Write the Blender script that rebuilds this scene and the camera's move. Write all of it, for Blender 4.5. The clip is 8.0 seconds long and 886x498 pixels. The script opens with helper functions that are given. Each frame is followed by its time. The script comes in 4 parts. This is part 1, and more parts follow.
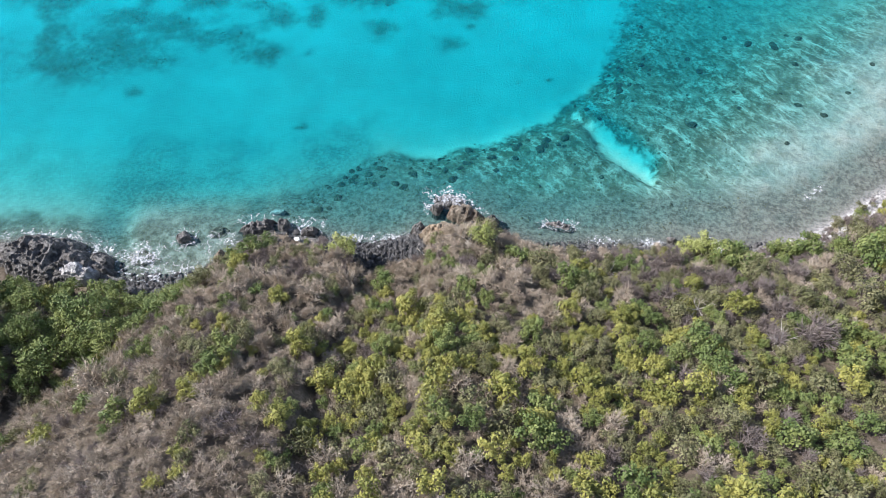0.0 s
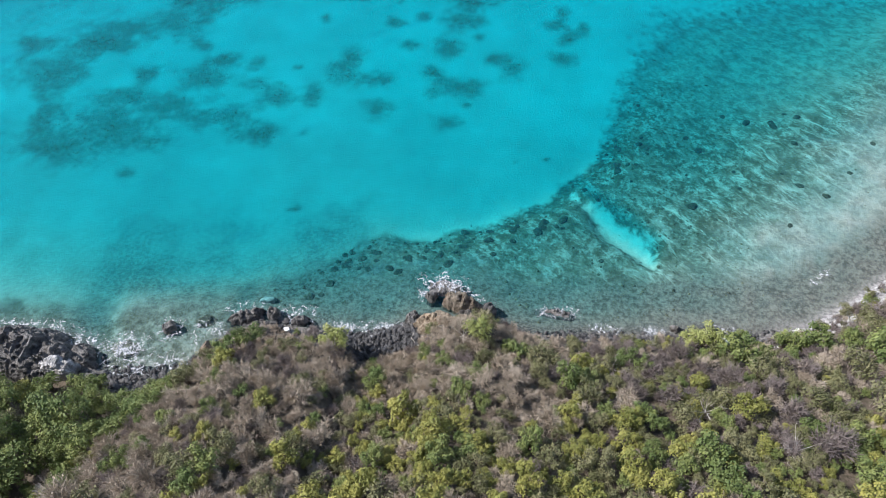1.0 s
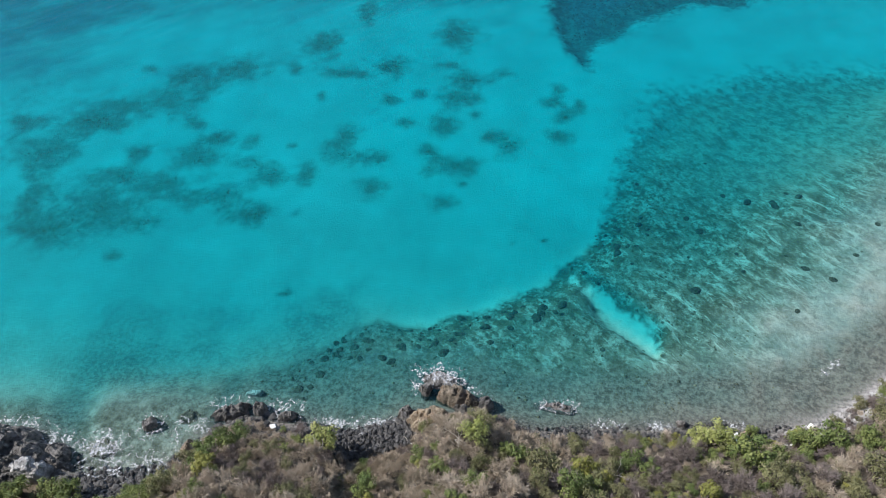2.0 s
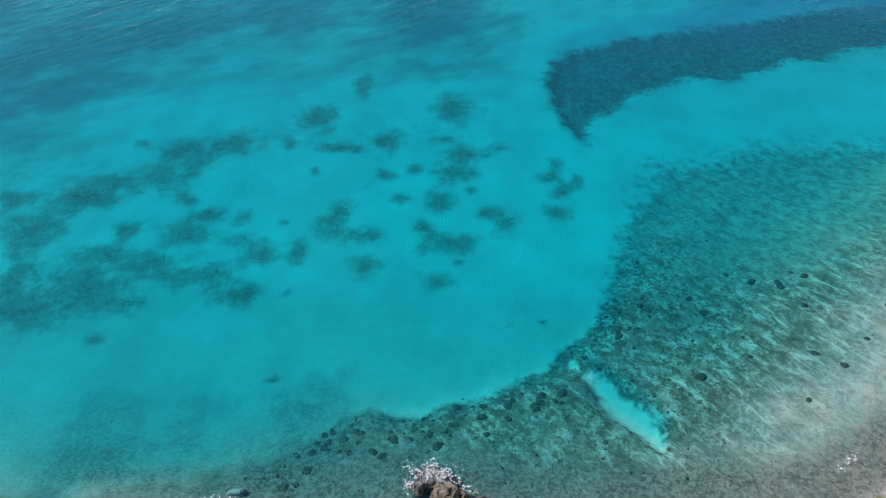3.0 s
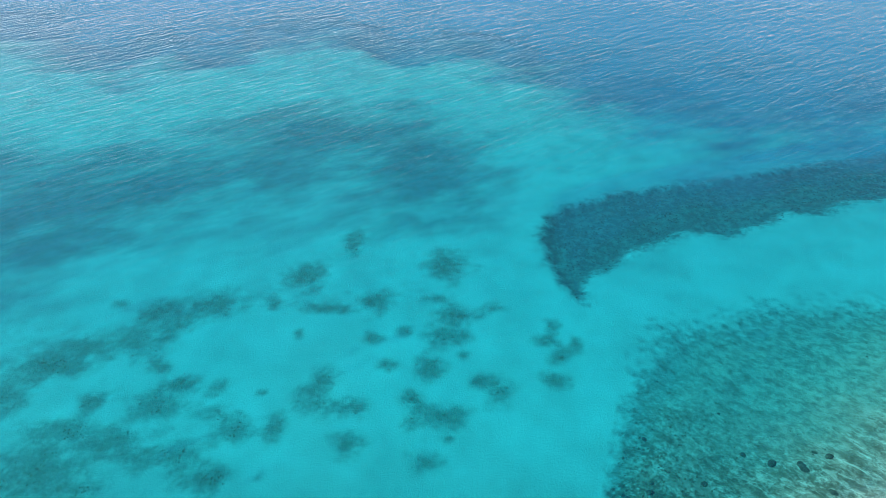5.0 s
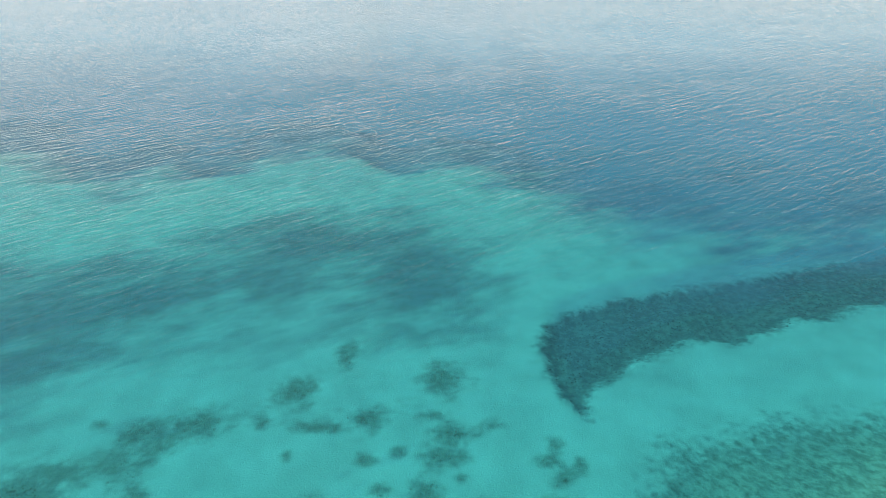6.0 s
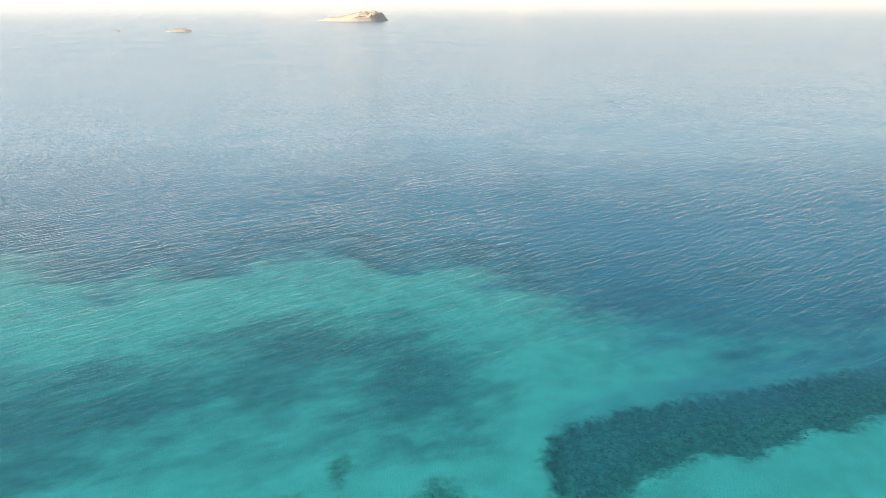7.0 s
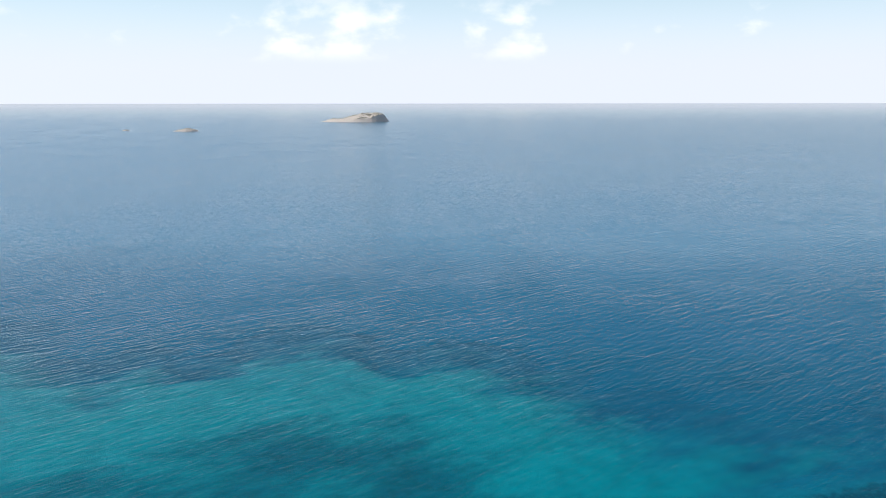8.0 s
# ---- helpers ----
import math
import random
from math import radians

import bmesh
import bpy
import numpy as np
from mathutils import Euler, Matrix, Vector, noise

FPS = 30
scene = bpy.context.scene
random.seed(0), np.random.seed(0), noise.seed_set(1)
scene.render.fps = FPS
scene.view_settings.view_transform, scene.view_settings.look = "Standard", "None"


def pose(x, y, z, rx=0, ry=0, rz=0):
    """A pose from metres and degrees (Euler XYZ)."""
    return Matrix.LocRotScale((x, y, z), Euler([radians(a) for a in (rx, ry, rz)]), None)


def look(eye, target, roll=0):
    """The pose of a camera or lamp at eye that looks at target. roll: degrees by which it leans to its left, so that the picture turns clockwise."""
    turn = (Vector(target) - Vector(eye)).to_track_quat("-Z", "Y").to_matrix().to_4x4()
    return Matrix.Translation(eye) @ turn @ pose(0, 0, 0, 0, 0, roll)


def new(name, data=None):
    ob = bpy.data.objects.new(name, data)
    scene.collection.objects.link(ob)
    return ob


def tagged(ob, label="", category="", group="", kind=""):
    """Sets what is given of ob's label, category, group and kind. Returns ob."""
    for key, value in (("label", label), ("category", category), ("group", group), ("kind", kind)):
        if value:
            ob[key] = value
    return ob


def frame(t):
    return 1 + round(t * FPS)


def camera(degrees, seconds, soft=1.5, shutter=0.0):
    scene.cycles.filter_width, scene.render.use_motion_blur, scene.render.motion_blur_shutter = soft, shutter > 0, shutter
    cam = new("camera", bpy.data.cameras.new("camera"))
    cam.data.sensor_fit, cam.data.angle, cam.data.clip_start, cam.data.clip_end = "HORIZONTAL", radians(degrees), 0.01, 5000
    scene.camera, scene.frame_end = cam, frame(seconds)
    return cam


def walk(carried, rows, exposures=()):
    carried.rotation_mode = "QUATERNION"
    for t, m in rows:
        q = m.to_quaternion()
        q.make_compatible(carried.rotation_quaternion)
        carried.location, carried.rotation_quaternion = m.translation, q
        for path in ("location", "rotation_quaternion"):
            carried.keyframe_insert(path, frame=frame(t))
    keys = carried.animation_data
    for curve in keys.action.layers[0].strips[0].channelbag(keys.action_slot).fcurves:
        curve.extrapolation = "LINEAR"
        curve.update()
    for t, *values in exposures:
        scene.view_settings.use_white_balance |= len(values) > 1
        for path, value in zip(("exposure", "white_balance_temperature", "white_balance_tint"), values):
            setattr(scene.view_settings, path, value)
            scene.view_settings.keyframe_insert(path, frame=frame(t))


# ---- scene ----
cam = camera(63.8, 8.0, soft=0.8)

PATH = [
    (0, (1.051, -2.31, 95.067), (1.011, -1.303, 93.339), 1.2),
    (0.5, (1.257, 0.771, 94.997), (1.212, 1.839, 93.307), 1.1),
    (1, (1.471, 3.912, 94.93), (1.422, 5.047, 93.283), 0.9),
    (1.5, (1.673, 7.067, 94.866), (1.62, 8.265, 93.266), 0.8),
    (1.7, (1.758, 8.314, 94.845), (1.704, 9.538, 93.264), 0.7),
    (2.8, (2.343, 15.025, 94.595), (2.283, 16.38, 93.125), 0.8),
    (3, (2.468, 16.195, 94.574), (2.406, 17.575, 93.127), 0.6),
    (3.5, (2.797, 18.972, 94.5), (2.733, 20.407, 93.108), 0.5),
    (4, (3.177, 21.741, 94.431), (3.109, 23.229, 93.096), 0.5),
    (4.5, (3.609, 24.49, 94.408), (3.535, 26.038, 93.143), 0.3),
    (4.7, (3.808, 25.57, 94.397), (3.73, 27.144, 93.166), 0.4),
    (6, (5.101, 32.447, 94.248), (5.01, 34.211, 93.31), -0.3),
    (6.5, (5.304, 35.283, 94.204), (5.208, 37.106, 93.388), -0.3),
    (7, (5.118, 38.284, 94.159), (5.024, 40.158, 93.465), -0.3),
    (7.5, (4.683, 41.417, 94.144), (4.589, 43.332, 93.576), -0.1),
    (8, (4.167, 44.642, 94.161), (4.074, 46.591, 93.723), -0.1),
]
EXPOSURES = [(0.0, 0.98, 6150, 13), (1.0, 0.76, 6150, 12), (1.6, 0.60, 6250, 10), (3.0, 0.48, 6250, 10), (4.7, 0.84, 6150, 10), (5.8, 0.75, 8800, 13), (7.4, 0.37, 8300, 14), (8.0, -0.14, 6250, 8)]
walk(cam, [(t, look(eye, target, roll)) for t, eye, target, roll in PATH], EXPOSURES)

# ---------------------------------------------------------------- world, sun
SUN_AZ, SUN_EL = -84.0, 43.0          # degrees; azimuth from +y, positive towards +x
world = bpy.data.worlds.new("world")
scene.world = world
world.use_nodes = True
wn, wl = world.node_tree.nodes, world.node_tree.links
wn.clear()
sky = wn.new("ShaderNodeTexSky")
sky.sky_type, sky.sun_disc = "NISHITA", False
sky.sun_elevation, sky.sun_rotation = radians(SUN_EL), radians(SUN_AZ)
sky.altitude, sky.air_density, sky.dust_density, sky.ozone_density = 50, 1.0, 0.6, 1.2
w_co = wn.new("ShaderNodeTexCoord")
w_sep = wn.new("ShaderNodeSeparateXYZ")
wl.new(w_co.outputs["Generated"], w_sep.inputs[0])
w_lift = wn.new("ShaderNodeMath")
w_lift.operation = "MULTIPLY_ADD"
w_lift.inputs[1].default_value, w_lift.inputs[2].default_value = 0.9, 0.09
wl.new(w_sep.outputs["Z"], w_lift.inputs[0])
w_dir = wn.new("ShaderNodeCombineXYZ")
wl.new(w_sep.outputs["X"], w_dir.inputs["X"])
wl.new(w_sep.outputs["Y"], w_dir.inputs["Y"])
wl.new(w_lift.outputs[0], w_dir.inputs["Z"])
wl.new(w_dir.outputs[0], sky.inputs["Vector"])
w_map = wn.new("ShaderNodeMapping")
w_map.inputs["Scale"].default_value = (15.0, 15.0, 26.0)
w_map.inputs["Location"].default_value = (0.4, 0.0, 0.3)
wl.new(w_co.outputs["Generated"], w_map.inputs[0])
w_noise = wn.new("ShaderNodeTexNoise")
w_noise.inputs["Scale"].default_value, w_noise.inputs["Detail"].default_value = 1.0, 6.0
wl.new(w_map.outputs[0], w_noise.inputs["Vector"])


def w_range(socket, a, b, lo=0.0, hi=1.0):
    node = wn.new("ShaderNodeMapRange")
    node.interpolation_type = "SMOOTHSTEP"
    for key, v in (("From Min", a), ("From Max", b), ("To Min", lo), ("To Max", hi)):
        node.inputs[key].default_value = v
    wl.new(socket, node.inputs["Value"])
    return node


def w_math(operation, a, b):
    node = wn.new("ShaderNodeMath")
    node.operation = operation
    for k, v in enumerate((a, b)):
        if isinstance(v, float):
            node.inputs[k].default_value = v
        else:
            wl.new(v, node.inputs[k])
    return node.outputs[0]


# two banks of fair-weather cumulus low over the sea, thinner cloud elsewhere
w_bank = w_range(w_math("ABSOLUTE", w_math("ADD", w_sep.outputs["X"], 0.20), 0.0), 0.03, 0.15, 0.17, 0.0)
w_bank2 = w_range(w_math("ABSOLUTE", w_math("ADD", w_sep.outputs["X"], -0.025), 0.0), 0.01, 0.08, 0.14, 0.0)
w_heap = w_math("ADD", w_noise.outputs["Fac"], w_math("ADD", w_bank.outputs[0], w_bank2.outputs[0]))
w_ramp = w_range(w_heap, 0.58, 0.84)
w_band = w_range(w_math("MULTIPLY", w_range(w_sep.outputs["Z"], 0.026, 0.064).outputs[0], w_range(w_sep.outputs["Z"], 0.062, 0.14, 1.0, 0.25).outputs[0]), 0.0, 1.0)
w_mul = wn.new("ShaderNodeMath")
w_mul.operation = "MULTIPLY"
wl.new(w_ramp.outputs[0], w_mul.inputs[0])
wl.new(w_band.outputs[0], w_mul.inputs[1])
w_mix = wn.new("ShaderNodeMix")
w_mix.data_type = "RGBA"
w_mix.inputs["B"].default_value = (11.8, 11.5, 11.2, 1)
wl.new(w_mul.outputs[0], w_mix.inputs["Factor"])
w_haze = w_range(w_sep.outputs["Z"], 0.05, 0.30, 0.92, 0.03)
w_low = wn.new("ShaderNodeMix")
w_low.data_type = "RGBA"
w_low.inputs["A"].default_value, w_low.inputs["B"].default_value = (9.3, 9.5, 10.4, 1), (7.7, 9.4, 10.3, 1)
wl.new(w_range(w_sep.outputs["Z"], 0.02, 0.13).outputs[0], w_low.inputs["Factor"])
w_white = wn.new("ShaderNodeMix")
w_white.data_type = "RGBA"
wl.new(w_low.outputs["Result"], w_white.inputs["B"])
wl.new(w_haze.outputs[0], w_white.inputs["Factor"])
wl.new(sky.outputs[0], w_white.inputs["A"])
wl.new(w_white.outputs["Result"], w_mix.inputs["A"])
w_bg = wn.new("ShaderNodeBackground")
w_bg.inputs["Strength"].default_value = 0.11
wl.new(w_mix.outputs["Result"], w_bg.inputs["Color"])
w_out = wn.new("ShaderNodeOutputWorld")
wl.new(w_bg.outputs[0], w_out.inputs["Surface"])

sun = new("sun", bpy.data.lights.new("sun", "SUN"))
sun.data.energy, sun.data.angle, sun.data.color = 4.7, radians(0.6), (1.0, 0.95, 0.87)
sun_dir = Vector((math.sin(radians(SUN_AZ)) * math.cos(radians(SUN_EL)),
                  math.cos(radians(SUN_AZ)) * math.cos(radians(SUN_EL)), math.sin(radians(SUN_EL))))
sun.matrix_world = look(sun_dir * 400, (0, 0, 0))


# ---------------------------------------------------------------- number helpers
def vnoise(x, y, seed=0):
    """Smooth value noise in 0..1 for arrays."""
    x, y = np.asarray(x, float), np.asarray(y, float)
    xi, yi = np.floor(x), np.floor(y)
    fx, fy = x - xi, y - yi
    fx, fy = fx * fx * (3 - 2 * fx), fy * fy * (3 - 2 * fy)

    def lattice(a, b):
        v = np.sin(a * 127.1 + b * 311.7 + seed * 74.7) * 43758.5453
        return v - np.floor(v)
    return (lattice(xi, yi) * (1 - fx) * (1 - fy) + lattice(xi + 1, yi) * fx * (1 - fy)
            + lattice(xi, yi + 1) * (1 - fx) * fy + lattice(xi + 1, yi + 1) * fx * fy)


def fbm(x, y, octaves=4, seed=0):
    total, amp, norm = 0.0, 1.0, 0.0
    for k in range(octaves):
        total = total + amp * vnoise(x * 2 ** k + 3.7 * k, y * 2 ** k - 1.9 * k, seed + k)
        norm += amp
        amp *= 0.5
    return total / norm


def step(a, b, v):
    t = np.clip((np.asarray(v, float) - a) / (b - a), 0, 1)
    return t * t * (3 - 2 * t)


def poly_sdf(x, y, poly):
    """Signed distance to a polygon, negative inside."""
    x, y = np.asarray(x, float), np.asarray(y, float)
    best = np.full(x.shape, 1e9)
    inside = np.zeros(x.shape, bool)
    for (ax, ay), (bx, by) in zip(poly, poly[1:] + poly[:1]):
        ex, ey = bx - ax, by - ay
        wx, wy = x - ax, y - ay
        k = np.clip((wx * ex + wy * ey) / (ex * ex + ey * ey), 0, 1)
        best = np.minimum(best, np.hypot(wx - ex * k, wy - ey * k))
        cross = (ay > y) != (by > y)
        with np.errstate(divide="ignore", invalid="ignore"):
            xx = ax + (y - ay) * ex / (ey if ey else 1e-9)
        inside ^= cross & (x < xx)
    return np.where(inside, -best, best)


# ---------------------------------------------------------------- plan
SHORE = [(-400, 20), (-140, 40), (-90, 48), (-64, 50.0), (-57.5, 50.0), (-52, 47.5), (-49.5, 44), (-46.6, 43), (-41.9, 43.2),
         (-37.6, 44.5), (-35, 46.5), (-33, 51), (-29, 54.3), (-23.5, 53.7), (-18.4, 53.1), (-13.4, 52.5), (-8.6, 53.7),
         (-5, 55.5), (0, 56), (6, 56.5), (9.5, 55.2), (14.4, 54.1), (21.8, 55), (30, 55), (37.5, 56.2), (42.5, 56.2),
         (46.2, 55.6), (50.8, 57.2), (55.1, 58.5), (60.1, 61.4), (63.2, 63.5), (67.3, 66.4), (80, 75), (120, 98), (400, 180)]
LIP = [(-900, 270), (-185, 294), (-146, 279), (-113, 277), (-91, 286), (-55, 302), (-38, 297), (-13, 297), (5, 287), (22, 288),
       (30, 272), (48, 252), (62, 240), (80, 236), (110, 236), (140, 240), (220, 262), (900, 330)]
FLAT = [(42.8, 139.2), (39, 129.7), (32.9, 117.6), (29.5, 106.9), (26.5, 97.2), (23.6, 92.1), (19, 88.8), (16, 84.6),
        (10.4, 81.5), (5.9, 78.1), (1.4, 77.3), (-3.8, 74.5), (-8, 74.2), (-12, 75), (-16, 73), (-20, 69), (-25, 65.5),
        (-34, 61), (-46, 57), (-70, 57), (-120, 50), (-120, 20), (420, 20), (420, 170), (96.4, 151.6), (72, 149), (54.4, 142.8)]
TONGUE = [(21.6, 174.1), (24, 183.4), (29.6, 187.9), (44.1, 196), (60.5, 201.6), (86.5, 211.1), (127.3, 226), (180, 240),
          (180, 214), (115.9, 198.7), (104.8, 196.6), (94.6, 188.9), (87.6, 189.9), (81.5, 184), (72, 180.8), (69.5, 176.8),
          (64.1, 177.8), (60, 178.1), (55.6, 177.3), (53.6, 174.7), (44.6, 170.5), (38.1, 163), (33.8, 160.6),
          (30.8, 157.1), (28.6, 148.7), (25.4, 154.7), (22.6, 162.2)]
MEADOW = [(-89, 210), (-72, 230), (-57, 239), (-36, 229), (-17, 239), (-2, 226), (8, 205), (5, 190), (-14, 189), (-36, 197),
          (-56, 186), (-77, 174), (-92, 158), (-110, 144), (-150, 130), (-210, 140), (-190, 205), (-122, 199)]
CHANNEL = [(18.7, 87.6), (20.7, 87), (23.6, 84.2), (26.6, 81), (31, 77.8), (34.5, 73), (33, 68.5), (29.5, 71.6), (26, 74.9),
           (24, 76.8), (23.3, 80.9), (21, 84.6)]
HILL = ((0, 0.25), (2, 1.4), (5, 4.6), (10, 9.6), (15, 14), (20, 17.2), (25, 20.6), (30, 23.6), (40, 29), (60, 36), (100, 43), (400, 46))


def shore_y(x):
    return np.interp(x, *zip(*SHORE))


def toward_shoal(x, y):
    """How far a place lies on the shallow side of the line where the reef flat turns to a pale shoal."""
    return (x - 40) * 0.715 - (y - 74) * 0.70 + (fbm(x / 11, y / 11, 3, 71) - 0.5) * 9


def past_lip(x, y):
    """How far a place lies seaward of the wandering edge of the outer deep."""
    return y + 6 - np.interp(x, *zip(*LIP)) + (fbm(x / 24, y / 24, 5, 9) - 0.5) * 52


def ground_z(x, y):
    """Height of the one sheet of ground: hill, shore and sea bed."""
    x, y = np.asarray(x, float), np.asarray(y, float)
    sx = sum(shore_y(x + k) for k in (-6, -3, 0, 3, 6)) / 5
    d = y - shore_y(x)
    inland = -(y - (sx * step(0, 8, -d) + shore_y(x) * (1 - step(0, 8, -d))))
    inland = inland - 6.5 * step(-45, -53, x) * step(0, 7, inland) - 4.2 * step(-15, -12, x) * step(-1, -4, x) * step(0, 4.5, inland)
    land = np.interp(np.maximum(inland, 0.6 * step(0, 1, -d)), *zip(*HILL)) + (fbm(x / 9, y / 9, 4, 5) - 0.5) * 2.6 * step(2, 12, inland)
    gx = -43.5 - (42 - y) * 0.36
    land = land - 8.5 * np.exp(-((x - gx) / 8.5) ** 2) * step(4, 20, inland)
    land = land - 5.0 * step(-46, -75, x) * step(6, 22, inland)
    land = land + 5.2 * np.exp(-((x - 3.5) / 5.5) ** 2 - ((y - 50.5) / 4.5) ** 2)
    # sea
    s = np.maximum(d, 0)
    smooth = y - sum(shore_y(x + k) for k in range(-18, 19, 4)) / 10
    s = s + (np.maximum(smooth, 1) - s) * step(3, 15, s)
    basin = np.interp(s, (0, 1, 6, 14, 24, 45, 90, 400), (0.0, 0.5, 1.9, 3.6, 5.2, 6.0, 6.8, 8.2))
    basin = basin * (1 - 0.68 * step(-54, -48, x) * step(-30, -35, x) * step(15, 7, s))
    p = past_lip(x, y)
    drop, shelf = np.interp(p, (-40, 0, 70, 260), (0, 0.8, 9, 24)), np.interp(p, (-60, -10, 50, 130, 300), (0, 1.4, 4.2, 10, 24))
    basin = basin + drop + (shelf - drop) * step(5, 40, x)
    edge = poly_sdf(x, y, FLAT) + (fbm(x / 4, y / 4, 3, 3) - 0.5) * 5
    flat = np.interp(s, (0, 1, 5, 12, 30, 60, 100), (0.0, 0.4, 1.3, 2.2, 3.2, 4.9, 6.0))
    flat = flat * (1 - 0.80 * step(-21, 18, toward_shoal(x, y)))
    flat = flat + 2.0 * step(1.0, -1.5, poly_sdf(x, y, CHANNEL)) + (fbm(x / 2.2, y / 2.2, 3, 8) - 0.5) * 0.5 * step(1, 6, s)
    far, west = step(105, 135, y), step(-6, -24, x)
    depth = basin + (np.minimum(flat, basin) - basin) * step(1.0 - 4 * far + 5 * west, -8 - 10 * far - 10 * west, edge)
    depth = depth + 1.2 * step(1, -3, poly_sdf(x, y, TONGUE)) + (fbm(x / 5, y / 5, 3, 2) - 0.5) * 0.5 * step(6, 20, s)
    return np.where(d > 0, -depth, land)


# ---------------------------------------------------------------- material helper
class Nodes:
    """A small wrapper to write node trees in few lines."""

    def __init__(self, name):
        self.mat = bpy.data.materials.new(name)
        self.mat.use_nodes = True
        self.tree = self.mat.node_tree
        self.tree.nodes.clear()
        self.out = self.tree.nodes.new("ShaderNodeOutputMaterial")

    def add(self, kind, links=(), **values):
        node = self.tree.nodes.new("ShaderNode" + kind)
        for key, value in values.items():
            if key == "props":
                for k, v in value.items():
                    setattr(node, k, v)
            else:
                node.inputs[key.replace("_", " ")].default_value = value
        for key, socket in dict(links).items():
            self.tree.links.new(socket, node.inputs[key])
        return node

    def pos(self):
        return self.add("NewGeometry").outputs["Position"]

    def attr(self, name):
        return self.add("Attribute", props={"attribute_name": name}).outputs["Fac"]

    def noise(self, scale, detail=4.0, vector=None, rough=0.55, distort=0.0):
        return self.add("TexNoise", {"Vector": vector or self.pos()}, Scale=scale, Detail=detail, Roughness=rough, Distortion=distort).outputs["Fac"]

    def turned(self, degrees, scale):
        """The place, turned about z and then stretched."""
        a = self.add("Mapping", {"Vector": self.pos()}, Rotation=(0, 0, radians(degrees)))
        return self.add("Mapping", {"Vector": a.outputs[0]}, Scale=scale).outputs[0]

    def ramp(self, value, a, b, lo=0.0, hi=1.0):
        node = self.add("MapRange", {"Value": value}, props={"interpolation_type": "SMOOTHSTEP"})
        for key, v in (("From Min", a), ("From Max", b), ("To Min", lo), ("To Max", hi)):
            node.inputs[key].default_value = v
        return node.outputs[0]

    def mix(self, factor, a, b, mode="MIX"):
        node = self.add("Mix", props={"data_type": "RGBA", "blend_type": mode})
        for key, v in (("Factor", factor), ("A", a), ("B", b)):
            if isinstance(v, (tuple, list)):
                node.inputs[key].default_value = (*v, 1)
            elif isinstance(v, float):
                node.inputs[key].default_value = v
            else:
                self.tree.links.new(v, node.inputs[key])
        return node.outputs["Result"]

    def math(self, op, a, b=0.0):
        node = self.add("Math", props={"operation": op})
        for i, v in enumerate((a, b)):
            if isinstance(v, (int, float)):
                node.inputs[i].default_value = v
            else:
                self.tree.links.new(v, node.inputs[i])
        return node.outputs[0]

    def bump(self, height, distance, strength=1.0):
        return self.add("Bump", {"Height": height}, Strength=strength, Distance=distance).outputs["Normal"]

    def principled(self, color, rough=0.8, normal=None, spec=0.3):
        node = self.add("BsdfPrincipled", Roughness=rough)
        node.inputs["Specular IOR Level"].default_value = spec
        if isinstance(color, tuple):
            node.inputs["Base Color"].default_value = (*color, 1)
        else:
            self.tree.links.new(color, node.inputs["Base Color"])
        if normal:
            self.tree.links.new(normal, node.inputs["Normal"])
        return self.surface(node.outputs[0])

    def surface(self, shader):
        self.tree.links.new(shader, self.out.inputs["Surface"])
        return self.mat


